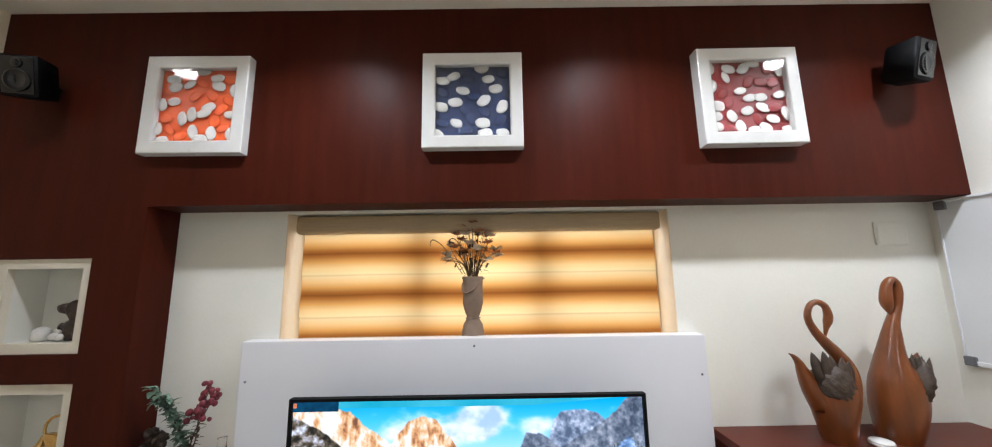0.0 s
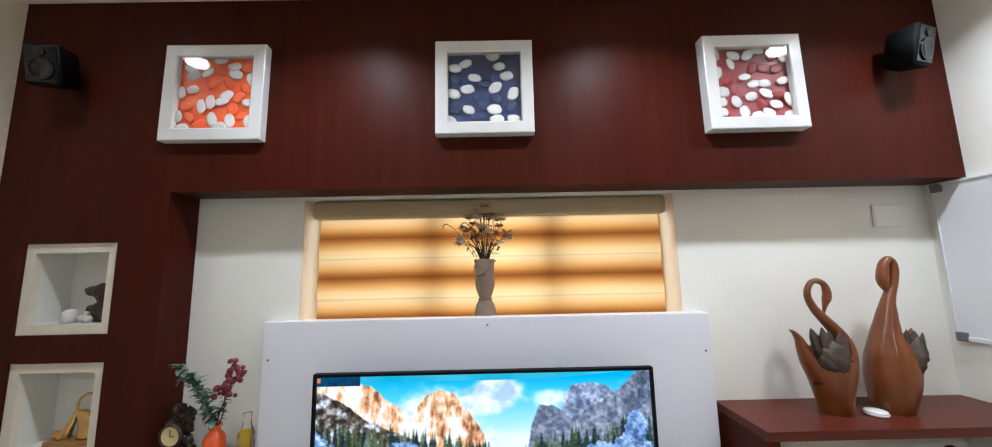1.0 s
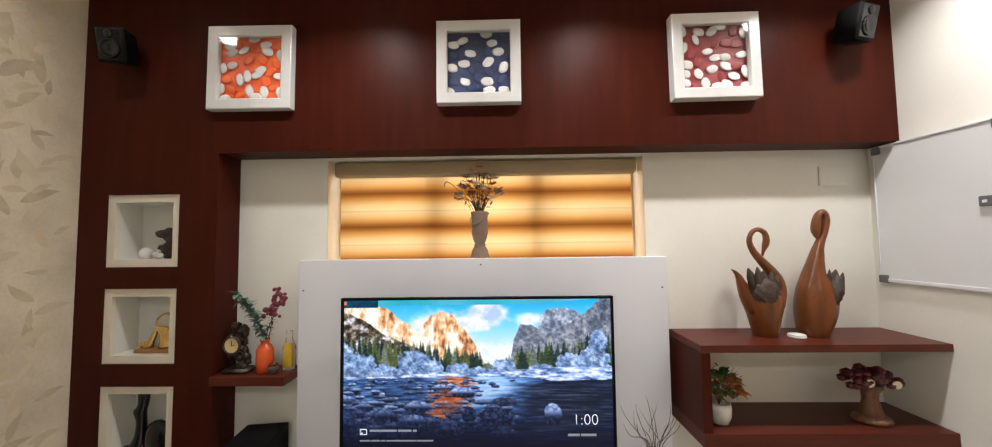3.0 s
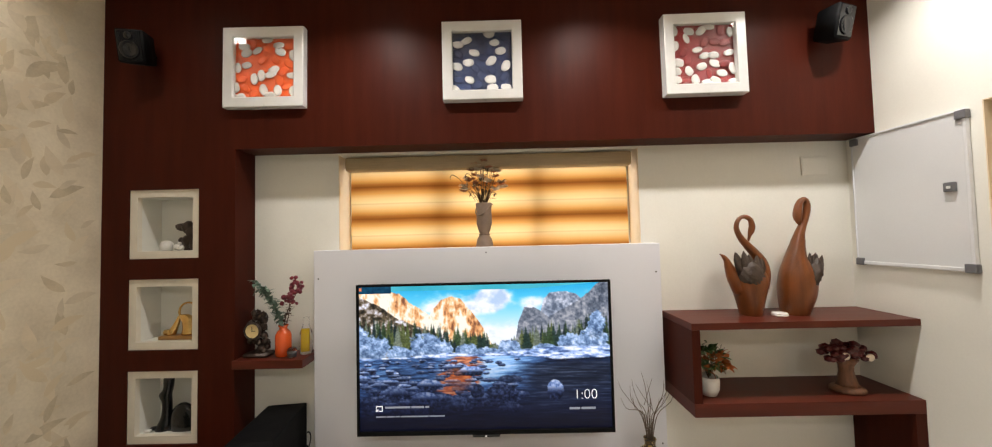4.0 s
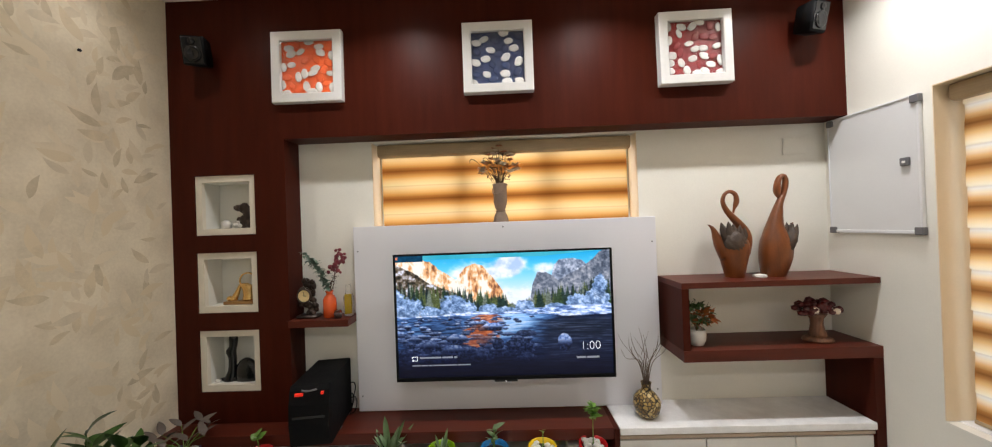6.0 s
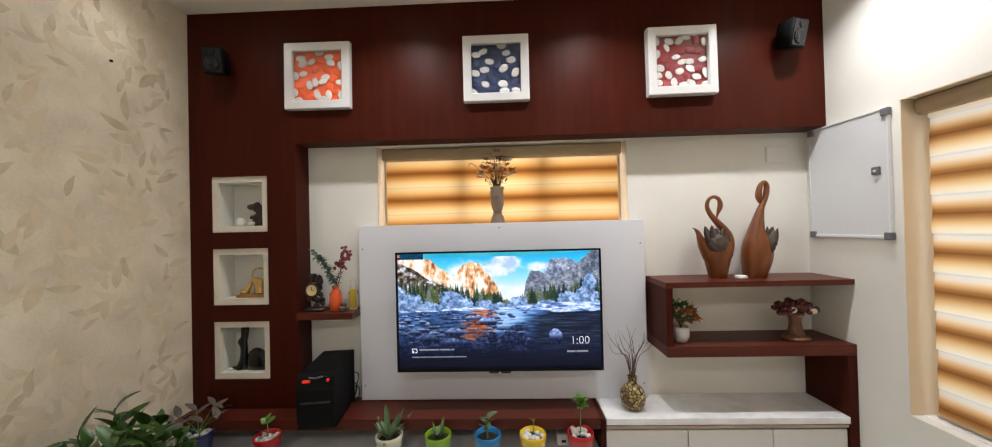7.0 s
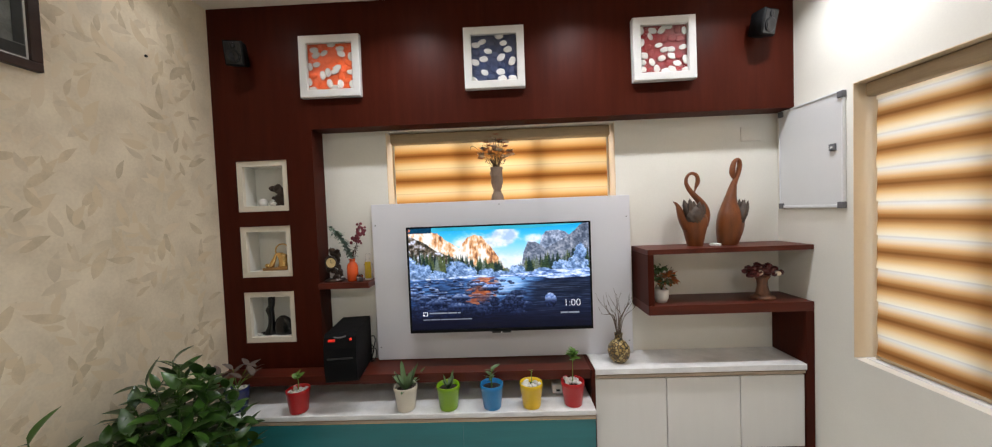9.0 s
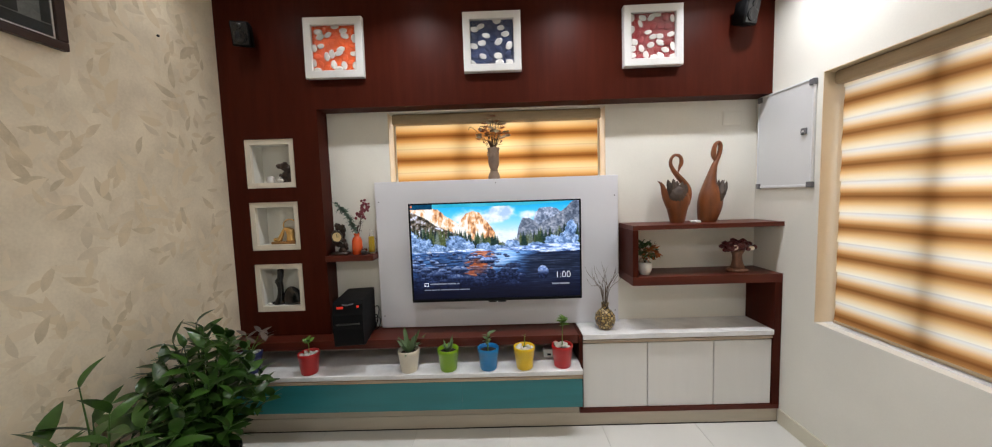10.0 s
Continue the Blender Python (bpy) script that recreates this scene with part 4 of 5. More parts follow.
        st.matrix_basis = pose(a, -base - (0.0115 if material is PEBBLE else 0.0095) - 0.003 * r.random(), b, 0, t, 0)
    g = part("glass", box(-i - 0.002, i + 0.002, -d + 0.003, -d + 0.0055, -i - 0.002, i + 0.002), GLASS, p, "glossy glass")
    g.visible_shadow = False


ORG = mat("orange_picture_ground", (0.85, 0.105, 0.010), 0.5, var=0.3, scale=30)
NAVY = mat("navy_picture_ground", (0.005, 0.020, 0.085), 0.5, var=0.4, scale=30)
REDG = mat("dark_red_picture_ground", (0.22, 0.004, 0.005), 0.5, var=0.35, scale=30)
pebble_picture(-1.007, 2.468, ORG, 1, "white box frame with pale pebbles on orange", 0.4,
               [(-96, 102, 10), (-86, 73, -25), (-36, 83, -30), (10, 131, 0), (62, 106, 0), (71, 74, 30), (-84, 15, -10), (-125, 3, 80), (-49, -50, 80), (-16, -35, 85),
                (27, -30, -15), (41, -8, -20), (-7, -100, 75), (59, -106, 85), (125, -37, 10), (23, -130, 0), (128, 56, 80), (-113, -134, 0), (-131, -88, 85), (131, -111, 85)])
pebble_picture(-0.011, 2.469, NAVY, 2, "white box frame with pale pebbles on navy", 0.0,
               [(-70, 99, -20), (-111, 82, 10), (-36, 42, 15), (34, 132, 0), (59, 86, -5), (86, 48, -5), (-117, -22, 20), (-64, -4, 0), (42, 2, -40), (109, -24, -60),
                (-60, -86, 25), (37, -86, 10), (46, -126, -5), (110, -125, 10), (-128, -130, 40)], 0.036, 0.180)
pebble_picture(0.988, 2.469, REDG, 3, "white box frame with pale pebbles on dark red", -0.5,
               [(-132, 117, 80), (-63, 110, 20), (-9, 111, -40), (27, 130, 10), (122, 100, 85), (-78, 76, 70), (-132, 42, -70), (-29, 23, -15), (3, -5, -15), (43, -4, 5), (113, 5, -15),
                (-118, -34, 20), (-13, -55, -10), (47, -43, 25), (-72, -75, 65), (-131, -75, 5), (-130, -113, 10), (-44, -115, 75), (77, -89, 12), (8, -131, 0), (46, -123, 35), (126, -69, 80), (129, -130, 0)], 0.042, 0.182)


def speaker(x, z, turn, label):
    s = thing("loudspeaker", label, "loudspeaker", (x, FY, z), "loudspeakers on the beam")
    body = bmesh.new()
    rings = []
    for y, w, h in ((0.055, 0.044, 0.062), (0.05, 0.05, 0.068), (-0.045, 0.060, 0.078), (-0.052, 0.056, 0.074)):
        rings.append([(-w, y, -h), (w, y, -h), (w, y, h), (-w, y, h)])
    ring_loft(body, rings)
    bmesh.ops.recalc_face_normals(body, faces=body.faces)
    bmesh.ops.bevel(body, geom=body.edges[:], offset=0.004, segments=2, affect="EDGES")
    m = pose(0, -0.080, 0, 12, 0, turn) @ Matrix.Diagonal((0.86, 0.86, 0.9, 1))
    b = part("cabinet", body, BLACKMATT, s)
    b.matrix_basis = m
    f = part("baffle", box(-0.05, 0.05, -0.056, -0.0525, -0.068, 0.068, 0.002), BLACKGLOSS, b, "glossy black front")
    c = part("cone", lathe([(0.040, 0.0), (0.042, 0.004), (0.037, 0.005), (0.014, -0.008), (0.010, -0.004), (0.002, -0.001)], 26), BLACKGLOSS, b)
    c.matrix_basis = pose(0, -0.0565, -0.018, 90)
    c = part("tweeter", lathe([(0.016, 0.0), (0.017, 0.004), (0.012, 0.004), (0.002, 0.007)], 20), BLACKGLOSS, b)
    c.matrix_basis = pose(0, -0.0565, 0.045, 90)
    bm = bmesh.new()
    tube(bm, [(0, -0.002, 0, 0.012), (0, -0.03, 0, 0.010), (0, -0.05, 0, 0.012)], 10, 2)
    part("bracket", bm, BLACK, s)


speaker(-1.535, 2.540, 14, "small black loudspeaker bracketed to the dark beam end")
speaker(1.522, 2.558, 16, "small black loudspeaker bracketed under the ceiling")

# ---- whiteboard, switch plate, wall picture ----
wb = thing("whiteboard", "small aluminium-framed whiteboard hung on the cream wall", "whiteboard")
wy0, wy1, wz0, wz1 = 0.966, 1.384, 1.504, 2.098
part("board", box(XR - 0.014, XR - 0.004, wy0 + 0.004, wy1 - 0.004, wz0 + 0.004, wz1 - 0.004), BOARDW, wb, "white enamel surface")
for a, b, c, d in ((wy0, wy1, wz0, wz0 + 0.016), (wy0, wy1, wz1 - 0.009, wz1), (wy0, wy0 + 0.012, wz0 + 0.016, wz1 - 0.009), (wy1 - 0.007, wy1, wz0 + 0.016, wz1 - 0.009)):
    part("rail", box(XR - 0.019, XR - 0.003, a + 0.001, b - 0.001, c, d, 0.003), GREYMET, wb)
for a in (wy0, wy1 - 0.03):
    for c in (wz0, wz1 - 0.034):
        part("corner_cap", box(XR - 0.024, XR - 0.002, a - 0.003, a + 0.030, c - 0.003, c + 0.030, 0.004), GREYPL, wb, "grey plastic corner")
part("magnet", box(XR - 0.026, XR - 0.0145, 1.005, 1.04, 1.80, 1.836, 0.004), GREYPL, wb, "dark magnetic clip")
part("magnet_pin", box(XR - 0.029, XR - 0.0262, 1.016, 1.028, 1.812, 1.822, 0.001), WHITE, wb)

sw = thing("cover_plate", "blank white cover plate on the cream wall", "cover plate", (1.59, YB, 1.98))
part("plate", box(-0.062, 0.062, -0.008, -0.0005, -0.045, 0.045, 0.003), CREAM, sw)
part("lip", box(-0.056, 0.056, -0.010, -0.0082, -0.039, 0.039, 0.001), CREAM, sw)

pic = thing("wall_picture", "dark wood framed picture of dark pillars", "picture")
py0, py1, pz0, pz1 = 0.02, 0.472, 2.155, 2.76
for a, b, c, d in ((py0, py1, pz0, pz0 + 0.035), (py0, py1, pz1 - 0.035, pz1), (py0, py0 + 0.035, pz0 + 0.035, pz1 - 0.035), (py1 - 0.035, py1, pz0 + 0.035, pz1 - 0.035)):
    part("frame_bar", box(XL + 0.001, XL + 0.026, a, b, c, d, 0.004), DARKWOOD, pic)
part("mount", box(XL + 0.001, XL + 0.014, py0 + 0.034, py1 - 0.034, pz0 + 0.034, pz1 - 0.034), WHITE, pic, "thin white mount")
part("print", box(XL + 0.0145, XL + 0.016, py0 + 0.043, py1 - 0.043, pz0 + 0.043, pz1 - 0.043), PHOTO_G, pic, "grey print")
for a, w in ((0.30, 0.055), (0.41, 0.03), (0.16, 0.07), (0.08, 0.02)):
    part("pillar_shape", box(XL + 0.0165, XL + 0.0175, a - w / 2, a + w / 2, pz0 + 0.09, pz1 - 0.12), PHOTO_D, pic)
part("shade_shape", box(XL + 0.0165, XL + 0.0172, py0 + 0.045, py1 - 0.045, pz0 + 0.045, pz0 + 0.085), PHOTO_D, pic)


nail = tagged(obj_of("wall_nail", lathe([(0.004, 0.0), (0.004, 0.006), (0.007, 0.007), (0.006, 0.010), (0.001, 0.011)], 10), BLACK), "small dark nail driven into papered wall", "nail")
nail.matrix_basis = pose(XL, 0.893, 2.407, 0, 90, 0)


# ---- figures and vases on the shelves ----
def loft_body(bm, rings, seg=26):
    """rings: (z, centre x, half width x, half depth y)."""
    path = smooth_path(rings, 4)
    ring_loft(bm, [[(cx + rx * math.cos(2 * math.pi * k / seg), ry * math.sin(2 * math.pi * k / seg), z) for k in range(seg)] for z, cx, rx, ry in path])


def plume(bm, root, tip, width, thick=0.006, slot=1):
    """A pointed carved feather blade."""
    a, b = Vector(root), Vector(tip)
    d = b - a
    before = len(bm.faces)
    side = d.cross(Vector((0, 1, 0))).normalized()
    rows = []
    for t, w in ((0, 0.7), (0.35, 1.0), (0.7, 0.75), (0.9, 0.35), (1.0, 0.05)):
        c = a + d * t + Vector((0, -0.012 * t * t, 0))
        rows.append([c + side * (width / 2 * w), c + Vector((0, -thick * w, 0)), c - side * (width / 2 * w), c + Vector((0, thick * w, 0))])
    ring_loft(bm, [[tuple(p) for p in r] for r in rows])
    bm.faces.ensure_lookup_table()
    for f in bm.faces[before:]:
        f.material_index = slot


def swan(at, rings, neck, tail, wing, plumes, lean_right, slim, label):
    """One carved piece: egg body, hooked neck, tail, and a rough carved wing set into the front."""
    bm = bmesh.new()
    loft_body(bm, [(z, cx, rx * slim[1], ry) for z, cx, rx, ry in rings])
    tube(bm, neck, 14, 6)
    tube(bm, tail, 12, 5)
    start = len(bm.faces)
    (wx, wy, wz), (rx, ry, rz_), lean = wing
    turn = Matrix.Rotation(radians(lean), 4, "Y")
    vs = bmesh.ops.create_icosphere(bm, subdivisions=4, radius=1, matrix=Matrix.Translation((wx, wy, wz)) @ turn @ Matrix.Diagonal((rx, ry, rz_, 1)))["verts"]
    for v in vs:
        # rows of overlapping carved barbs
        q = v.co - Vector((wx, wy, wz))
        v.co += q.normalized() * (0.006 * abs(math.sin(q.z * 150 + 2.2 * math.sin(q.x * 120))) + 0.005 * noise.noise(v.co * 60))
    bm.faces.ensure_lookup_table()
    for f in bm.faces[start:]:
        f.material_index = 1
    for root, tip, w in plumes:
        plume(bm, root, tip, w, 0.008)
    for v in bm.verts:
        v.co = (slim[0] * v.co.x + lean_right * v.co.z, v.co.y, v.co.z * 0.905)
    bmesh.ops.recalc_face_normals(bm, faces=bm.faces)
    ob = obj_of("swan_sculpture", bm, [WOODSW, FEATHER], True)
    ob.matrix_basis = pose(*at)
    return tagged(ob, label, "sculpture", "pair of swan sculptures")


swan((1.166, 1.297, 1.297),
     [(0.0, 0, 0.052, 0.044), (0.008, 0, 0.056, 0.048), (0.086, -0.013, 0.076, 0.060), (0.144, -0.020, 0.093, 0.066), (0.185, -0.028, 0.097, 0.062), (0.215, -0.036, 0.086, 0.050), (0.24, -0.045, 0.05, 0.03), (0.25, -0.05, 0.012, 0.01)],
     [(0.022, 0, 0.14, 0.046), (0.040, 0, 0.195, 0.033), (0.032, 0, 0.248, 0.025), (-0.006, 0, 0.297, 0.021), (-0.045, 0, 0.336, 0.0175), (-0.085, 0, 0.378, 0.014), (-0.110, 0, 0.420, 0.0118), (-0.113, 0, 0.452, 0.0108), (-0.100, 0, 0.478, 0.0105), (-0.075, 0, 0.485, 0.0105),
      (-0.048, 0, 0.470, 0.011), (-0.036, 0, 0.440, 0.0135), (-0.037, 0, 0.413, 0.014), (-0.043, 0, 0.388, 0.008), (-0.048, 0, 0.352, 0.003)],
     [(-0.05, 0, 0.13, 0.048), (-0.098, 0, 0.185, 0.033), (-0.128, 0, 0.232, 0.021), (-0.146, 0, 0.268, 0.013), (-0.166, 0, 0.291, 0.007), (-0.187, -0.004, 0.302, 0.0015)],
     ((-0.040, -0.020, 0.192), (0.058, 0.044, 0.080), -28),
     [((-0.088 + 0.022 * k, -0.040 - 0.006 * (k % 2), 0.205), (-0.132 + 0.034 * k, -0.020 - 0.008 * (k % 2), 0.312 + 0.005 * (k % 2) - 0.011 * max(0, k - 1)), 0.046) for k in range(5)],
     0.13, (0.90, 0.86), "smaller carved wooden swan with hooked neck, on the shelf")
swan((1.360, 1.295, 1.297),
     [(0.0, 0, 0.064, 0.05), (0.008, 0, 0.069, 0.054), (0.086, 0.0, 0.090, 0.066), (0.144, -0.003, 0.095, 0.068), (0.2, -0.012, 0.085, 0.064), (0.24, -0.022, 0.066, 0.054), (0.278, -0.030, 0.049, 0.044), (0.336, -0.028, 0.034, 0.033), (0.38, -0.024, 0.025, 0.025), (0.395, -0.022, 0.012, 0.012)],
     [(-0.026, 0, 0.35, 0.031), (-0.022, 0, 0.393, 0.023), (-0.012, 0, 0.43, 0.0185), (0.000, 0, 0.47, 0.0165), (0.004, 0, 0.515, 0.0165), (-0.002, 0, 0.548, 0.0145), (-0.021, 0, 0.564, 0.013), (-0.040, 0, 0.548, 0.0155), (-0.046, 0, 0.515, 0.018), (-0.043, 0, 0.482, 0.019), (-0.034, 0, 0.456, 0.013), (-0.026, 0, 0.438, 0.005)],
     [(0.02, 0, 0.10, 0.055), (0.046, 0, 0.16, 0.045), (0.060, 0, 0.215, 0.030), (0.069, 0, 0.262, 0.016), (0.078, -0.004, 0.298, 0.002)],
     ((0.040, -0.020, 0.198), (0.034, 0.046, 0.084), 6),
     [((0.028 + 0.014 * k, -0.038 - 0.006 * (k % 2), 0.21), (0.012 + 0.020 * k, -0.020 - 0.008 * (k % 2), 0.302 - 0.004 * k), 0.036) for k in range(4)],
     0.145, (0.80, 0.98), "taller carved wooden swan with looped neck, on the shelf")
dish = thing("small_dish", "small flat white lidded dish on the shelf", "dish", (1.268, 1.262, 1.297))
part("base", lathe([(0.027, 0.0), (0.031, 0.002), (0.032, 0.007), (0.030, 0.0085)], 24), BLUELACQ, dish)
part("lid", lathe([(0.029, 0.0086), (0.031, 0.010), (0.029, 0.014), (0.012, 0.0165), (0.002, 0.017)], 24), BLUELACQ, dish)


def scatter_leaves(parent, meshes, n, centre, radii, rng, out=0.6, up=0.3, s=(0.8, 1.2), name="leaf"):
    """Leaves on and in an ellipsoid, pointing outwards."""
    for _ in range(n):
        d = Vector((rng.gauss(0, 1), rng.gauss(0, 1), rng.gauss(0, 1))).normalized()
        r = rng.uniform(0.35, 1.0)
        at = Vector(centre) + Vector((d.x * radii[0], d.y * radii[1], d.z * radii[2])) * r
        way = d * out + Vector((rng.uniform(-1, 1), rng.uniform(-1, 1), rng.uniform(-1, 1))) * 0.6 + Vector((0, 0, up))
        piece(name, rng.choice(meshes), parent, aim(at, way, rng.uniform(-1, 1), rng.uniform(*s)))


# small bush in a white bowl
fp = thing("potted_bush", "small rust and green artificial bush in a white pot", "potted plant", (0.935, 1.245, 0.9722))
part("pot", lathe([(0.026, 0.0), (0.030, 0.002), (0.041, 0.03), (0.043, 0.06), (0.040, 0.080), (0.037, 0.080), (0.036, 0.072), (0.002, 0.070)], 26), BLUELACQ, fp, "white ceramic pot")
rs = random.Random(11)
for k in range(14):
    bm = bmesh.new()
    a, t = rs.uniform(0, 6.28), rs.uniform(0.3, 1)
    tube(bm, [(0, 0, 0.07, 0.0018), (0.025 * math.cos(a) * t, 0.02 * math.sin(a) * t, 0.12, 0.0014), (0.075 * math.cos(a) * t, 0.05 * math.sin(a) * t, 0.14 + 0.07 * rs.random(), 0.001)], 5, 2)
    part("stem", bm, DRY, fp)
lv = [leaf_mesh("small_leaf", 0.034, 0.020, SUCC), leaf_mesh("small_leaf", 0.032, 0.020, GREENLEAF)]
lo = [leaf_mesh("rust_leaf", 0.028, 0.019, ORANGELEAF)]
scatter_leaves(fp, lv, 110, (0.0, -0.005, 0.155), (0.072, 0.05, 0.068), rs)
scatter_leaves(fp, lo, 80, (0.02, -0.014, 0.140), (0.074, 0.05, 0.046), rs, name="flower")

# dark red tree ornament
mu = thing("tree_ornament", "dark red carved tree ornament with pale ovals", "ornament", (1.535, 1.255, 0.9722))
mu.matrix_basis = mu.matrix_basis @ Matrix.Diagonal((0.88, 0.9, 0.97, 1))
part("base", lathe([(0.070, 0.0), (0.078, 0.004), (0.074, 0.016), (0.05, 0.026), (0.002, 0.030)], 24, wobble=0.15, squash=0.75), BARK, mu)
part("trunk", lathe([(0.052, 0.012), (0.040, 0.045), (0.030, 0.085), (0.034, 0.115), (0.05, 0.14), (0.002, 0.15)], 20, wobble=0.22, squash=0.8), BARK, mu)
for cx, cz, rx in ((-0.062, 0.165, 0.066), (0.066, 0.160, 0.064), (0.0, 0.185, 0.07)):
    bm = bmesh.new()
    for k in range(26):
        a, b = rs.uniform(0, 6.28), rs.uniform(-0.5, 1.0)
        blob(bm, (cx + rx * 0.75 * math.cos(a) * math.cos(b), 0.045 * math.sin(a) * math.cos(b), cz + 0.032 * math.sin(b)), 0.02, 1, 1, 0.8, 1, 0.2)
    part("crown", bm, DARKRED, mu)
for cx, cz in ((-0.050, 0.168), (0.066, 0.160)):
    bm = bmesh.new()
    blob(bm, (cx, -0.052, cz), 0.021, 1.05, 0.35, 0.8, 2)
    part("pale_oval", bm, PETALP, mu)

# mosaic vase with twigs on the marble
mv = thing("mosaic_vase", "round gold and black mosaic vase with bare twigs", "vase", (0.678, 1.255, CT))
part("body", lathe([(0.036, 0.0), (0.040, 0.003), (0.058, 0.03), (0.066, 0.062), (0.062, 0.092), (0.044, 0.118), (0.026, 0.132), (0.021, 0.146), (0.024, 0.168), (0.026, 0.172), (0.021, 0.172), (0.018, 0.15), (0.002, 0.148)], 36), MOSAIC, mv)
for k in range(13):
    bm = bmesh.new()
    a = k * 2.4
    t = rs.uniform(0.25, 1.0)
    lean = 0.13 * t
    hgt = 0.48 - 0.12 * rs.random() - 0.05 * t
    tube(bm, [(0.008 * math.cos(a), 0.008 * math.sin(a), 0.15, 0.0022), (lean * 0.35 * math.cos(a), lean * 0.3 * math.sin(a), 0.27, 0.0017),
              (lean * math.cos(a + 0.2), 0.6 * lean * math.sin(a + 0.2), hgt * 0.85, 0.0012), (lean * 1.25 * math.cos(a + 0.35), 0.6 * lean * math.sin(a + 0.3), hgt, 0.0005)], 5, 4)
    if k % 2 == 0:
        tube(bm, [(lean * 0.5 * math.cos(a), lean * 0.4 * math.sin(a), 0.30, 0.0013), (lean * 0.9 * math.cos(a - 0.5), lean * 0.4 * math.sin(a - 0.5), 0.37, 0.001), (lean * 1.1 * math.cos(a - 0.7), lean * 0.4 * math.sin(a - 0.6), 0.42, 0.0004)], 4, 3)
    part("twig", bm, DRYTWIG, mv)

# clay vase with dried flowers under the high window
cv = thing("clay_vase", "tall mauve-grey clay vase with dried flowers on the ledge", "vase", (-0.026, 1.452, WZ0 + 0.003))
part("body", lathe([(0.036, 0.0), (0.043, 0.004), (0.043, 0.030), (0.036, 0.060), (0.025, 0.080), (0.023, 0.088), (0.032, 0.112), (0.039, 0.140), (0.038, 0.185), (0.037, 0.212), (0.041, 0.236), (0.040, 0.240), (0.036, 0.236), (0.034, 0.215), (0.002, 0.212)], 30, wobble=0.04), VASECLAY, cv)
for k in range(2):
    bm = bmesh.new()
    rr, zz = ((0.043, 0.232), (0.026, 0.084))[k]
    tube(bm, [(rr * math.cos(q), rr * math.sin(q), zz - (0.055 * max(0, math.cos(q + 2.2)) if k == 0 else 0), 0.003) for q in np.linspace(0, 6.28, 14)], 6, 1)
    part("rope_band", bm, VASECLAY, cv)
tips = []
for k in range(34):
    a = k * 2.399
    t = math.sqrt((k + 0.5) / 34)
    bm = bmesh.new()
    tx, tyy, tz = 0.115 * t * math.cos(a), 0.035 * t * math.sin(a), 0.43 - 0.15 * t * t + 0.03 * rs.random()
    tube(bm, [(0.01 * math.cos(a), 0.01 * math.sin(a), 0.215, 0.0016), (tx * 0.4, tyy * 0.4, 0.29, 0.0014), (tx, tyy, tz, 0.0009)], 5, 3)
    part("stem", bm, DRY, cv)
    tips.append((tx, tyy, tz))
for cx, cz, s in ((-0.135, 0.37, 1), (-0.10, 0.36, -1), (-0.02, 0.46, 1), (0.0, 0.44, -1), (-0.06, 0.375, 1), (0.05, 0.40, 1)):
    bm = bmesh.new()
    tube(bm, [(cx * 0.3, 0, 0.25, 0.0014), (cx * 0.8, -0.01, cz - 0.02, 0.0016), (cx - 0.012 * s, -0.01, cz + 0.012, 0.002), (cx - 0.028 * s, -0.01, cz + 0.008, 0.002), (cx - 0.030 * s, -0.012, cz - 0.012, 0.0008)], 5, 4)
    part("curled_stem", bm, DRY, cv)
pet = [leaf_mesh("petal", 0.032, 0.027, PETALP, 0.2, 0.3, 4), leaf_mesh("petal", 0.026, 0.020, PETALB, 0.2, 0.3, 4)]
for k, tp in enumerate(tips):
    pm = pet[0] if k % 2 else pet[1]
    for j in range(5):
        a = j * 1.257 + k
        piece("petal", pm, cv, aim(tp, (math.cos(a), 0.5 * math.sin(a) - 0.3, 0.5 + 0.3 * math.sin(a)), rs.uniform(-0.5, 0.5)))
dl = [leaf_mesh("dry_leaf", 0.028, 0.008, DRY, 0.5)]
for k in range(90):
    tp = rs.choice(tips)
    t = rs.uniform(0.2, 0.95)
    piece("dry_leaf", dl[0], cv, aim((tp[0] * t, tp[1] * t, 0.22 + (tp[2] - 0.22) * t), (rs.uniform(-1, 1), rs.uniform(-1, 0.3), rs.uniform(-0.4, 1)), 0, rs.uniform(0.7, 1.3)))

# clock, orange vase, glass on the short shelf
ck = thing("mantel_clock", "ornate dark bronze clock with a gold dial", "clock", (-1.080, 1.335, 1.145))
bm = boxes((-0.055, 0.055, -0.035, 0.035, 0.0005, 0.018))
bmesh.ops.bevel(bm, geom=bm.edges[:], offset=0.005, segments=2, affect="EDGES")
for k in range(46):
    a = rs.uniform(-0.045, 0.045)
    z = rs.uniform(0.02, 0.20)
    w = 1 - abs(z - 0.1) / 0.16
    blob(bm, (a * (0.55 + w * 0.6), rs.uniform(-0.012, 0.012), z), 0.016, 1, 0.9, 1.1, 1, 0.35)
part("case", bm, BRONZE, ck, "carved bronze case", smooth=True)
part("bezel", lathe([(0.031, 0), (0.038, 0.002), (0.038, 0.010), (0.033, 0.014), (0.031, 0.010)], 28, cap=False), BRONZE, ck).matrix_basis = pose(0.0, -0.036, 0.125, 90)
dial = part("dial", lathe([(0.031, 0.0), (0.031, 0.008), (0.002, 0.0085)], 28), DIAL, ck, "gold dial")
dial.matrix_basis = pose(0.0, -0.036, 0.125, 90)
part("clock_hand", box(-0.0012, 0.0012, -0.002, 0.020, 0.0095, 0.0105), BLACK, dial)
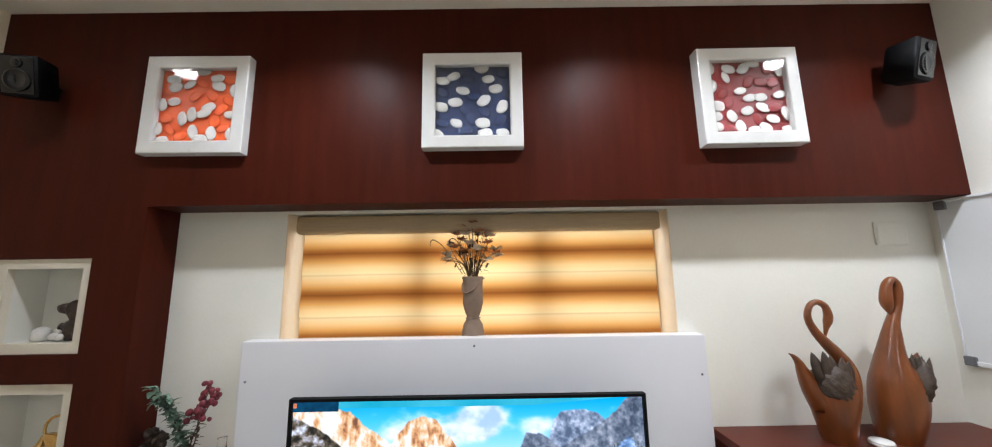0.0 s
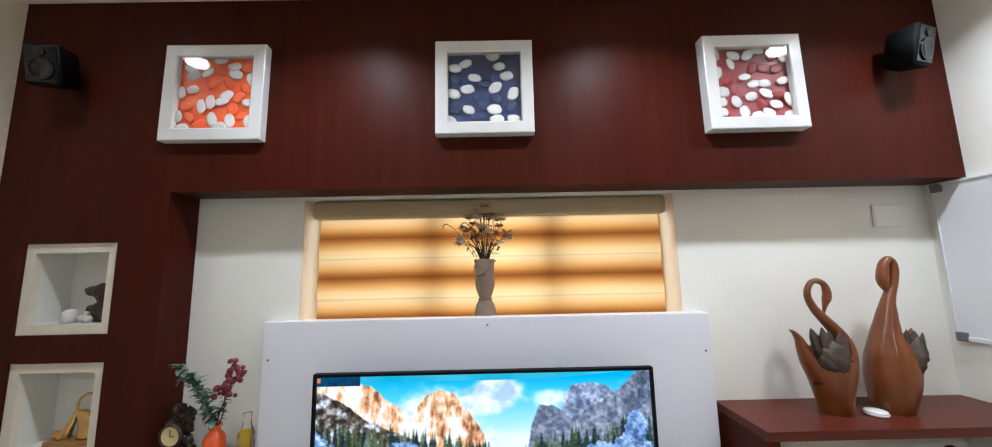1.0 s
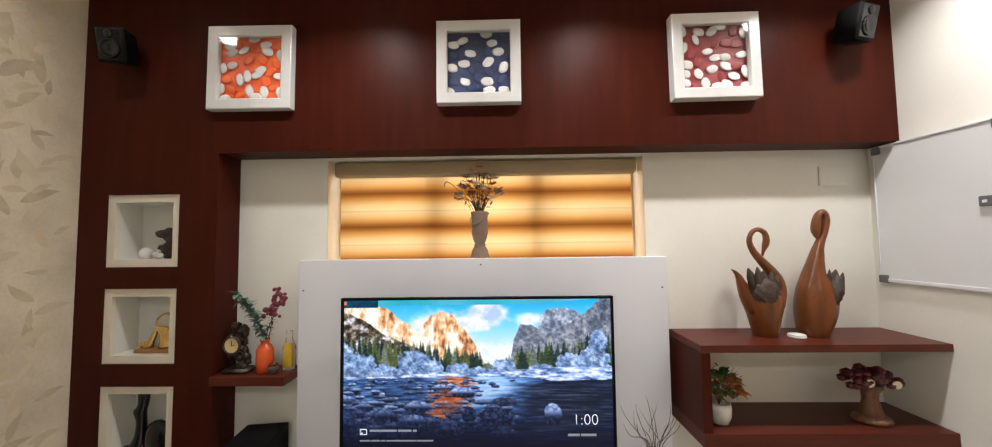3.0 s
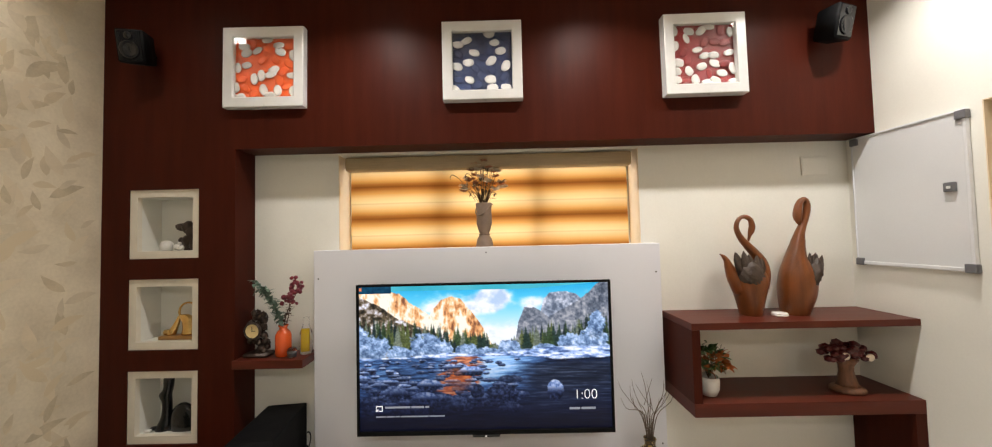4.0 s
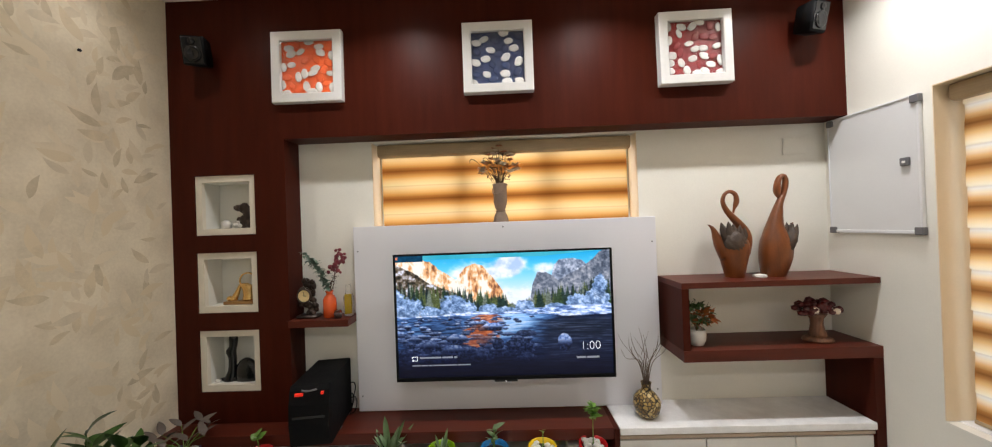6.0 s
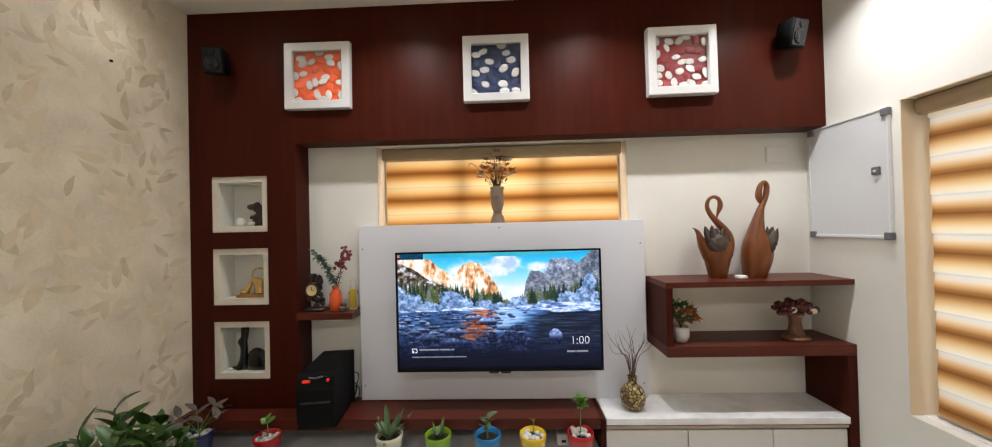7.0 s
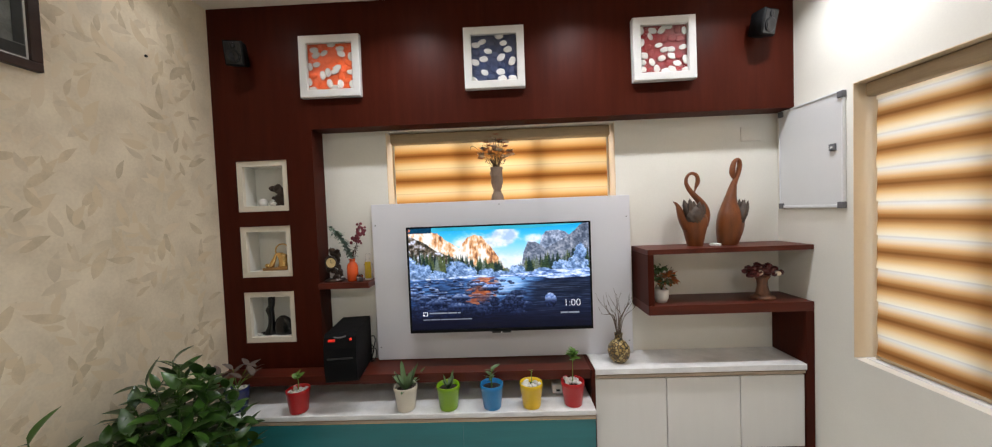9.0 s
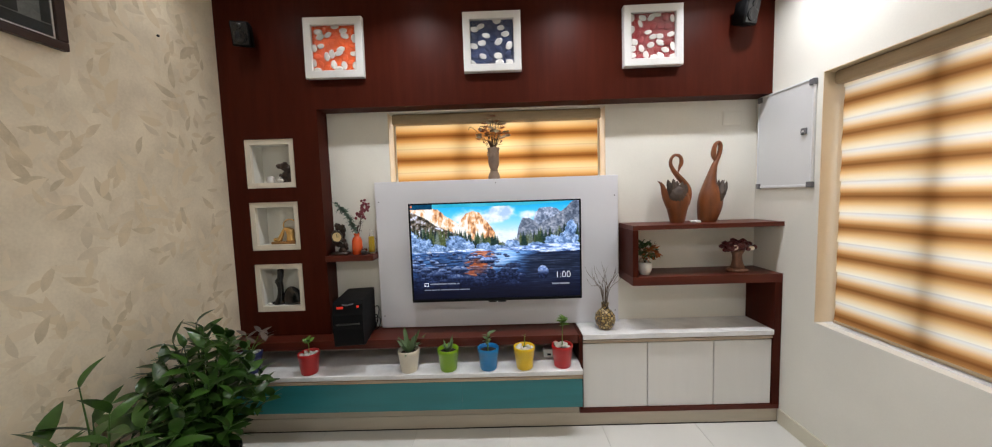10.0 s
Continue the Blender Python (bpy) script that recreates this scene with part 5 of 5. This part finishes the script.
part("clock_hand", box(-0.002, 0.014, -0.0012, 0.0012, 0.0095, 0.0105), BLACK, dial)

ov = thing("orange_vase", "orange bottle vase with sage and red berry sprays", "vase", (-0.965, 1.335, 1.145))
part("body", lathe([(0.028, 0.0), (0.033, 0.004), (0.034, 0.05), (0.033, 0.095), (0.026, 0.112), (0.017, 0.120), (0.016, 0.130), (0.021, 0.138), (0.020, 0.142), (0.014, 0.140), (0.013, 0.12), (0.002, 0.118)], 28), ORANGE, ov)
SPRAYS = [[(0.0, 0, 0.12, 0.002), (-0.02, -0.01, 0.20, 0.0022), (-0.055, -0.02, 0.28, 0.0018), (-0.115, -0.03, 0.345, 0.001)],
          [(0.0, 0, 0.12, 0.002), (-0.012, -0.015, 0.19, 0.0022), (-0.045, -0.03, 0.26, 0.0018), (-0.085, -0.035, 0.31, 0.001)],
          [(0.0, 0, 0.12, 0.002), (0.02, -0.01, 0.19, 0.0022), (0.055, -0.02, 0.255, 0.0018), (0.10, -0.03, 0.33, 0.001)],
          [(0.0, 0, 0.12, 0.002), (0.03, -0.01, 0.18, 0.0022), (0.05, -0.03, 0.27, 0.0018), (0.075, -0.03, 0.335, 0.001)]]
gl = [leaf_mesh("sage_leaf", 0.034, 0.018, GREYLEAF, 0.3), leaf_mesh("sage_leaf", 0.028, 0.016, GREYLEAF, 0.5)]
bl = leaf_mesh("berry_leaf", 0.022, 0.009, DRY, 0.4)
bm = bmesh.new()
blob(bm, (0, 0, 0), 0.0085, 1, 1, 1.15, 2)
bme = bpy.data.meshes.new("berry")
bm.to_mesh(bme)
bm.free()
bme.materials.append(BERRY)
for f in bme.polygons:
    f.use_smooth = True
for k, sp_ in enumerate(SPRAYS):
    bm = bmesh.new()
    tube(bm, sp_, 6, 4)
    part("stem", bm, DRY, ov)
    pts = smooth_path(sp_, 8)
    for i_, p_ in enumerate(pts[4:]):
        for j in range(4):
            w_ = (rs.uniform(-1, 1), rs.uniform(-1, 0.6), rs.uniform(-0.2, 1))
            at_ = Vector(p_[:3]) + Vector((rs.uniform(-1, 1), rs.uniform(-1, 1), rs.uniform(-1, 1))) * 0.006
            if k < 2:
                piece("leaf", rs.choice(gl), ov, aim(at_, w_, 0, rs.uniform(0.7, 1.2)))
            elif i_ > 9:
                if j < 2:
                    piece("berry", bme, ov, aim(at_ + Vector(w_) * 0.026, w_, 0, rs.uniform(0.7, 1.2)))
            elif j == 0:
                piece("leaf", bl, ov, aim(at_, w_, 0, rs.uniform(0.8, 1.3)))
gb = thing("glass_bottle", "clear glass bottle holding a yellow strip", "bottle", (-0.874, 1.362, 1.145))
part("glass", lathe([(0.024, 0.0), (0.027, 0.003), (0.026, 0.10), (0.014, 0.13), (0.0135, 0.165), (0.015, 0.167)], 24), GLASS, gb)
part("yellow_strip", box(-0.015, 0.012, -0.004, 0.004, 0.012, 0.115, 0.003), YELLOWITEM, gb, "yellow strip inside")
cg = thing("glass_jar", "small clear glass jar with grey contents", "jar", (-0.910, 1.31, 1.145))
part("glass", lathe([(0.016, 0.0), (0.019, 0.002), (0.021, 0.03), (0.016, 0.042), (0.0145, 0.042)], 22), GLASS, cg)
part("contents", lathe([(0.014, 0.003), (0.017, 0.006), (0.017, 0.022), (0.002, 0.026)], 18), GREYPL, cg)

# ---- ornaments in the niches ----
zf = NZ[0][0] + 0.0345
o1 = thing("dark_figurine", "dark grey rough crouching figurine in the niche", "figurine", (-1.43, 1.352, zf))
bm = bmesh.new()
for q in ((0.014, 0, 0.05, 0.034), (0.024, 0, 0.085, 0.032), (0.0, 0, 0.108, 0.028), (-0.032, -0.005, 0.110, 0.017), (-0.044, -0.006, 0.112, 0.010), (0.034, 0, 0.03, 0.030), (0.0, 0, 0.02, 0.024), (-0.022, -0.012, 0.045, 0.014)):
    blob(bm, q[:3], q[3], 1, 0.85, 1.15, 2, 0.3)
part("figure", bm, BRONZE, o1, smooth=True)
o2 = thing("white_ornament", "small white shell ornament in the niche", "ornament", (-1.462, 1.334, zf))
bm = bmesh.new()
for q in ((0, 0, 0.016, 0.018), (0.018, -0.003, 0.013, 0.013), (0.006, 0, 0.034, 0.012)):
    blob(bm, q[:3], q[3], 1.1, 0.8, 0.9, 2, 0.3)
part("shell", bm, PEBBLE, o2, smooth=True)
o2 = thing("white_ornament", "round white ceramic ornament in the niche", "ornament", (-1.525, 1.344, zf))
part("shell", lathe([(0.018, 0.0), (0.024, 0.004), (0.026, 0.02), (0.022, 0.038), (0.010, 0.047), (0.002, 0.049)], 20, wobble=0.06), PEBBLE, o2)

zf = NZ[1][0] + 0.0345
g1 = thing("gold_ornament", "gold ring-tailed ornament on an amber base", "ornament", (-1.455, 1.35, zf))
part("base", box(-0.088, 0.075, -0.028, 0.028, 0.0, 0.018, 0.006), GOLDWOOD, g1, "amber base")
bm = bmesh.new()
loft_body(bm, [(0.018, 0.03, 0.030, 0.018), (0.05, 0.032, 0.026, 0.016), (0.085, 0.03, 0.03, 0.018), (0.10, 0.022, 0.034, 0.016), (0.112, 0.012, 0.016, 0.01)], 18)
loft_body(bm, [(0.018, -0.05, 0.02, 0.016), (0.04, -0.04, 0.018, 0.015), (0.075, -0.022, 0.012, 0.010), (0.105, -0.012, 0.006, 0.005)], 14)
blob(bm, (-0.068, 0, 0.030), 0.018, 1.1, 0.8, 0.8, 2)
part("figure", bm, GOLD, g1, smooth=True)
bm = bmesh.new()
tube(bm, [(0.008 + 0.045 * math.cos(q) + 0.025, 0.0, 0.125 + 0.042 * math.sin(q), 0.0045) for q in np.linspace(-0.3, 3.9, 16)], 8, 2)
part("ring", bm, GOLD, g1)

zf = NZ[2][0] + 0.0345
b1 = thing("black_sculpture", "glossy black column and dome sculpture in the niche", "sculpture", (-1.502, 1.352, zf))
bm = bmesh.new()
loft_body(bm, [(0.0, -0.035, 0.036, 0.026), (0.015, -0.035, 0.032, 0.025), (0.06, -0.022, 0.022, 0.02), (0.12, -0.02, 0.020, 0.018), (0.16, -0.028, 0.026, 0.02), (0.19, -0.015, 0.020, 0.018), (0.235, -0.012, 0.022, 0.018), (0.245, -0.012, 0.014, 0.012)], 18)
part("column", bm, BLACKGLOSS, b1, smooth=True)
bm = bmesh.new()
loft_body(bm, [(0.0, 0.062, 0.066, 0.026), (0.03, 0.062, 0.067, 0.028), (0.075, 0.060, 0.058, 0.026), (0.105, 0.058, 0.038, 0.02), (0.120, 0.056, 0.014, 0.01)], 20)
part("dome", bm, BLACKGLOSS, b1, smooth=True)
bm = bmesh.new()
tube(bm, [(0.01, -0.005, 0.01, 0.014), (-0.04, -0.008, 0.012, 0.013), (-0.085, -0.008, 0.008, 0.008)], 10, 3)
part("foot", bm, BLACKGLOSS, b1)
wc = thing("white_ornament", "tiny white pebble by the black sculpture", "ornament", (-1.585, 1.325, zf))
bm = bmesh.new()
blob(bm, (0, 0, 0.009), 0.012, 1.4, 0.9, 0.75, 2, 0.25)
part("shell", bm, PEBBLE, wc)

# ---- computer tower ----
pc = thing("computer_tower", "black desktop computer tower with red lights", "computer", (-0.950, 1.190, CT - 0.005), rz=8)
w, d0, d1, hh = 0.086, -0.140, 0.200, 0.290
part("case", box(-w, w, d0 + 0.02, d1, 0.008, hh, 0.004), BLACKMATT, pc)
bm = bmesh.new()
rings = []
for x in (-w - 0.001, w + 0.001):
    rings.append([(x, d0 + 0.02, 0.010), (x, d0 - 0.004, 0.022), (x, d0 - 0.016, 0.12), (x, d0 - 0.012, 0.21), (x, d0 + 0.004, hh - 0.02), (x, d0 + 0.02, hh + 0.001)])
ring_loft(bm, rings)
bmesh.ops.recalc_face_normals(bm, faces=bm.faces)
part("front_cover", bm, BLACKMATT, pc, "glossy black front")
for a, b, c in ((-0.062, -0.026, 0.256), (0.052, 0.064, 0.258)):
    part("red_light", box(a, b, d0 - 0.010, d0 + 0.002, c - 0.006, c + 0.006, 0.002), REDGLOW, pc, "red front light")
bm = bmesh.new()
tube(bm, [(-0.03, d0 - 0.005, 0.275, 0.004), (0.0, d0 - 0.010, 0.272, 0.004), (0.035, d0 - 0.008, 0.278, 0.004)], 8, 3)
part("trim_bar", bm, GREYPL, pc, "grey trim")
part("drive_slot", box(-0.07, 0.07, d0 - 0.0175, d0 - 0.010, 0.150, 0.162, 0.001), BLACKGLOSS, pc)
for a in (-0.07, 0.07):
    for b in (0.02, d1 - 0.04):
        part("foot", box(a - 0.015, a + 0.015, b - 0.015, b + 0.015, 0.0, 0.009, 0.002), GREYPL, pc)
for k, (x0, z0) in enumerate(((-0.86, 0.76), (-0.872, 0.70), (-0.855, 0.68))):
    bm = bmesh.new()
    tube(bm, [(x0 - 0.04, 1.392, z0, 0.003), (x0 - 0.01, 1.380, z0 + 0.01, 0.003), (x0 + 0.012, 1.350, z0 - 0.004, 0.003), (x0 + 0.004, 1.345, z0 - 0.045, 0.003), (x0 - 0.02, 1.35, CT - 0.001, 0.003)], 6, 5)
    tagged(obj_of("power_cable", bm, BLACK), "thin black cable hanging beside the computer", "cable", "cables by the computer")
ad = thing("adapter", "small white adapter box on the marble ledge", "adapter", (0.30, 1.25, 0.4405))
part("body", box(-0.035, 0.035, -0.03, 0.03, 0.0, 0.055, 0.008), WHITE, ad)
part("port", box(-0.012, 0.012, -0.0315, -0.0302, 0.015, 0.028), BLACK, ad)


# ---- pots on the marble ledge ----
def pot_mat(name, c):
    return mat(name, c, 0.3, var=0.08, scale=10, bump=0.02)


def plastic_pot(x, y, material, label, rz=0.0, fill="soil", s=1.0):
    p = thing("flower_pot", label, "potted plant", (x, y, 0.4405), "pots on the marble ledge", rz)
    s = s * 1.05
    p.matrix_basis = pose(x, y, 0.4405, 0, 0, rz) @ Matrix.Diagonal((s, s, s, 1))
    part("pot", lathe([(0.040, 0.0), (0.046, 0.001), (0.048, 0.006), (0.0605, 0.108), (0.0625, 0.111), (0.0625, 0.128), (0.061, 0.130), (0.057, 0.130), (0.056, 0.112), (0.052, 0.105)], 32), material, p)
    part("soil", lathe([(0.053, 0.098), (0.054, 0.106), (0.03, 0.110), (0.002, 0.108)], 20, wobble=0.08), SOIL, p, "dark soil")
    r = random.Random(int(1000 * abs(x)) + 3)
    if fill == "pebbles":
        for k in range(17):
            a, q = r.uniform(0, 6.28), 0.047 * math.sqrt(r.random())
            bm = bmesh.new()
            blob(bm, (0, 0, 0), r.uniform(0.010, 0.0145), 1.2, 0.9, 0.8, 2, 0.2)
            part("pebble", bm, PEBBLE, p).matrix_basis = pose(q * math.cos(a), q * math.sin(a), 0.114 + 0.010 * r.random(), r.uniform(-30, 30), r.uniform(-30, 30), r.uniform(0, 360))
    return p, r


def sprig(p, pts, leafmesh, n, r, spread=0.8, s=(0.8, 1.2), start=0.4):
    bm = bmesh.new()
    tube(bm, pts, 6, 4)
    part("stem", bm, LIGHTLEAF, p)
    path = smooth_path(pts, 6)
    for k in range(n):
        i = int((start + (1 - start) * k / max(1, n - 1)) * (len(path) - 1))
        a = k * 2.4 + r.random()
        piece("leaf", leafmesh, p, aim(path[i][:3], (math.cos(a) * spread, math.sin(a) * spread, 0.6), r.uniform(-0.5, 0.5), r.uniform(*s)))


PY = 1.100
aloe = [leaf_mesh("aloe_leaf", 0.10, 0.020, SUCC, -0.15, 0.5, 6, 0.6), leaf_mesh("aloe_leaf", 0.085, 0.018, SUCC, 0.15, 0.5, 6, 0.6)]
roundleaf = leaf_mesh("round_leaf", 0.05, 0.040, LIGHTLEAF, 0.2, 0.2)
smallleaf = leaf_mesh("small_green_leaf", 0.042, 0.019, SUCC, 0.25, 0.3)
paleleaf = leaf_mesh("pale_leaf", 0.034, 0.020, LIGHTLEAF, 0.3, 0.3)
plumleaf = leaf_mesh("plum_leaf", 0.085, 0.034, mat("dusky_grey_leaf", (0.10, 0.075, 0.06), 0.5, var=0.3, rand=0.3), 0.3, 0.25)
RED = pot_mat("red_plastic", (0.44, 0.007, 0.008))
POTC = pot_mat("cream_plastic", (0.68, 0.62, 0.50))
POTG = pot_mat("lime_green_plastic", (0.19, 0.36, 0.005))
POTB = pot_mat("sky_blue_plastic", (0.009, 0.19, 0.46))
POTY = pot_mat("yellow_pot_plastic", (0.76, 0.50, 0.008))
POTN = pot_mat("navy_plastic", (0.012, 0.018, 0.09))

p, r = plastic_pot(-1.215, PY, RED, "red plastic pot with white pebbles and one pale green shoot", 0, "pebbles", 0.97)
sprig(p, [(0, 0, 0.10, 0.0028), (0.004, 0, 0.155, 0.0024), (-0.002, 0, 0.205, 0.002)], roundleaf, 4, r, 0.7, (0.75, 1.05), 0.85)
p, r = plastic_pot(-0.588, PY, POTC, "cream plastic pot with a spiky grey-green aloe", 10)
for k in range(17):
    a = k * 2.4
    up = 0.5 + 1.3 * (1 - k / 17) if k < 14 else 0.1
    piece("leaf", aloe[k % 2], p, aim((0.01 * math.cos(a), 0.01 * math.sin(a), 0.105), (math.cos(a), math.sin(a), up + 0.3), r.uniform(-0.4, 0.4), r.uniform(1.0, 1.5)))
p, r = plastic_pot(-0.342, PY, POTG, "lime green plastic pot with a small upright succulent", 40)
for k in range(9):
    a = k * 2.4
    piece("leaf", aloe[k % 2], p, aim((0.008 * math.cos(a), 0.008 * math.sin(a), 0.105), (math.cos(a), math.sin(a), 1.0 + r.random()), 0, r.uniform(0.6, 1.0)))
p, r = plastic_pot(-0.093, PY, POTB, "sky blue plastic pot with a small leafy cutting", 80)
sprig(p, [(0, 0, 0.10, 0.003), (0.006, 0, 0.15, 0.0024), (0.010, 0, 0.20, 0.0015)], smallleaf, 8, r, 0.9, (0.9, 1.4), 0.55)
sprig(p, [(0, 0, 0.10, 0.003), (-0.012, 0, 0.14, 0.0024), (-0.03, 0, 0.18, 0.0015)], smallleaf, 5, r, 0.9, (0.8, 1.3), 0.6)
p, r = plastic_pot(0.131, PY, POTY, "yellow plastic pot topped with white pebbles", 20, "pebbles")
sprig(p, [(0, 0, 0.10, 0.003), (0.004, 0, 0.15, 0.0024), (0.003, 0, 0.195, 0.0015)], paleleaf, 3, r, 0.8, (0.4, 0.6), 0.9)
p, r = plastic_pot(0.368, PY + 0.012, RED, "red plastic pot with pebbles and a feathery pale plant", 50, "pebbles", 1.0)
sprig(p, [(0, 0, 0.10, 0.0026), (0.004, 0, 0.19, 0.0022), (0.006, 0, 0.295, 0.0015)], paleleaf, 22, r, 1.0, (0.9, 1.5), 0.78)
p, r = plastic_pot(-1.60, PY + 0.03, POTN, "navy plastic pot with pebbles and dusky leaves", 0, "pebbles", 0.97)
for k in range(8):
    a = k * 0.8
    sprig(p, [(0, 0, 0.10, 0.002), (0.03 * math.cos(a), 0.03 * math.sin(a), 0.16, 0.002), (0.10 * math.cos(a), 0.10 * math.sin(a), 0.195 + 0.02 * r.random(), 0.0012)], plumleaf, 2, r, 0.6, (0.7, 1.1), 0.85)


# ---- floor plants ----
def floor_plant(name, x, y, label, stems, height, spread, leafset, rng, per_stem, pot_r=0.13, pot_h=0.26, low=0.55):
    p = thing(name, label, "plant", (x, y, 0.0), "floor plants by the papered wall")
    part("pot", lathe([(pot_r * 0.72, 0.0), (pot_r * 0.76, 0.004), (pot_r * 0.97, pot_h * 0.9), (pot_r * 1.05, pot_h * 0.92), (pot_r * 1.05, pot_h), (pot_r * 0.94, pot_h), (pot_r * 0.92, pot_h * 0.9)], 32), BLACKGLOSS, p, "glossy black pot")
    part("soil", lathe([(pot_r * 0.92, pot_h * 0.86), (pot_r * 0.93, pot_h * 0.9), (pot_r * 0.5, pot_h * 0.93), (0.002, pot_h * 0.92)], 20, wobble=0.06), SOIL, p)
    rest = bmesh.new()
    for k in range(stems):
        a = k * 2.399 + 0.3 * rng.random()
        t = math.sqrt((k + 0.5) / stems)
        top = pot_h + (height - pot_h) * (1.0 - low * t * t) * rng.uniform(0.88, 1.0)
        ex, ey = max(spread[0] * t * math.cos(a), XL + 0.04 - x), spread[1] * t * math.sin(a)
        pts = [(0.04 * math.cos(a), 0.04 * math.sin(a), pot_h * 0.88, 0.006), (ex * 0.35, ey * 0.35, pot_h + (top - pot_h) * 0.45, 0.005),
               (ex * 0.75, ey * 0.75, pot_h + (top - pot_h) * 0.8, 0.004), (ex, ey, top, 0.002)]
        bm = bmesh.new()
        tube(bm, pts, 6, 4)
        part("stem", bm, GREENLEAF, p)
        path = smooth_path(pts, 8)
        for j in range(per_stem):
            f = 0.22 + 0.78 * j / (per_stem - 1)
            q = path[int(f * (len(path) - 1))]
            b = a + j * 2.399
            up = 0.15 + 0.75 * f ** 3 if j < per_stem - 1 else 1.6
            way = (math.cos(b) + 0.5 * math.cos(a), math.sin(b) + 0.5 * math.sin(a), up + rng.uniform(-0.2, 0.2))
            if x + q[0] + 0.18 * way[0] / Vector(way).length < XL + 0.03:
                way = (abs(way[0]) * 0.2, way[1], way[2])
            pose_ = aim(q[:3], way, rng.uniform(-0.6, 0.6), rng.uniform(0.7, 1.15))
            leaf_ = rng.choice(leafset)
            if j % 12 < 5 and k % 6 == 5 or stems * per_stem <= 300 or (k * per_stem + j) % 2 == 0:
                piece("leaf", leaf_, p, pose_)
            else:
                start = len(rest.verts)
                rest.from_mesh(leaf_)
                rest.verts.ensure_lookup_table()
                bmesh.ops.transform(rest, matrix=pose_, verts=rest.verts[start:])
    if len(rest.verts):
        tagged(part("leaf_mass", rest, GREENLEAF, p, "inner dark green leaves", True), kind="stuff")
    return p


big = [leaf_mesh("plant_leaf", 0.110, 0.050, GREENLEAF, 0.30, 0.25), leaf_mesh("plant_leaf", 0.095, 0.047, GREENLEAF, 0.5, 0.3), leaf_mesh("plant_leaf", 0.105, 0.043, GREENLEAF, 0.1, 0.3)]
wide = [leaf_mesh("plant_leaf", 0.17, 0.058, GREENLEAF, 0.25, 0.25), leaf_mesh("plant_leaf", 0.15, 0.05, GREENLEAF, 0.45, 0.3)]
floor_plant("bushy_plant", -1.49, 0.64, "dense dark green bushy plant in a black floor pot", 44, 0.95, (0.27, 0.36), big, random.Random(21), 13, low=0.72)
leafy = floor_plant("leafy_plant", -1.50, 0.20, "sparser long-leaved green plant in a floor pot", 13, 0.77, (0.26, 0.28), wide, random.Random(8), 8)
# one tall shoot above the rest
bm = bmesh.new()
tube(bm, [(0, 0, 0.24, 0.005), (-0.03, 0.01, 0.55, 0.004), (-0.045, 0.0, 0.86, 0.002)], 6, 4)
part("stem", bm, GREENLEAF, leafy)
for way in ((0.15, 0.25, 1.0), (0.1, -0.6, 0.5)):
    piece("leaf", wide[1], leafy, aim((-0.045, 0.0, 0.855), way, 0.3, 0.75 if way[2] == 1.0 else 0.3))


# ---- leaf print of the wallpaper, and floor tiles ----
def print_leaf(bm, y, z, length, ang, width, lift):
    """A flat leaf of the printed pattern on the wall plane."""
    n = 7
    top, bot = [], []
    for i in range(n + 1):
        t = i / n
        w = width / 2 * math.sin(math.pi * t ** 0.8) * (1 - 0.15 * t)
        c = 0.12 * length * math.sin(t * 2.2)
        for lst, sgn in ((top, 1), (bot, -1)):
            a, b = length * t, c + sgn * w
            lst.append((XL + lift, y + a * math.cos(ang) - b * math.sin(ang), z + a * math.sin(ang) + b * math.cos(ang)))
    tv_, bv_ = [bm.verts.new(q) for q in top], [bm.verts.new(q) for q in bot]
    for i in range(n):
        bm.faces.new((tv_[i], bv_[i], bv_[i + 1], tv_[i + 1]))


rl = random.Random(40)
prints = {0: bmesh.new(), 1: bmesh.new()}
lift = 0.0004
laid = []
for k in range(700):
    y, z = rl.uniform(-2.6, 1.28), rl.uniform(0.12, 2.75)
    base = rl.uniform(0.7, 2.6)
    for j in range(rl.randint(3, 6)):
        ang = base + (0.75 if j % 2 else -0.75) * rl.uniform(0.6, 1.2)
        yy, zz = y + 0.06 * j * math.cos(base), z + 0.06 * j * math.sin(base)
        ln = rl.uniform(0.07, 0.15)
        if -3.2 < yy - ln and yy + ln < 1.29 and 0.12 < zz - ln and zz + ln < 2.84:
            if any((yy - q[0]) ** 2 + (zz - q[1]) ** 2 < (0.15 * (ln + q[2])) ** 2 for q in laid):
                continue
            # glare away from the corner is put in as paler, sparser leaves
            faint = yy < 0.25
            if faint and rl.random() < 0.35:
                continue
            laid.append((yy, zz, ln))
            lift += 0.0000008
            print_leaf(prints[0 if rl.random() < (0.12 if faint else 0.5) else 1], yy, zz, ln, ang, ln * rl.uniform(0.28, 0.40), lift)
for k, m_ in ((0, LEAFPRINT), (1, LEAFPRINT_PALE)):
    ob = part("leaf_print", prints[k], m_, wall_left, smooth=False)
    ob["kind"] = "stuff"

tile_me = None
ts = 0.6
for i in range(6):
    for j in range(8):
        x0, y0 = XL + i * ts, 1.17 - (j + 1) * ts
        if x0 >= XR:
            continue
        if tile_me is None:
            bm = box(0.001, ts - 0.001, 0.001, ts - 0.001, -0.008, 0.0, 0.0008, 1)
            tile_me = bpy.data.meshes.new("tile")
            bm.to_mesh(tile_me)
            bm.free()
            tile_me.materials.append(TILE)
        piece("tile", tile_me, floor, Matrix.Translation((x0, y0, 0)))
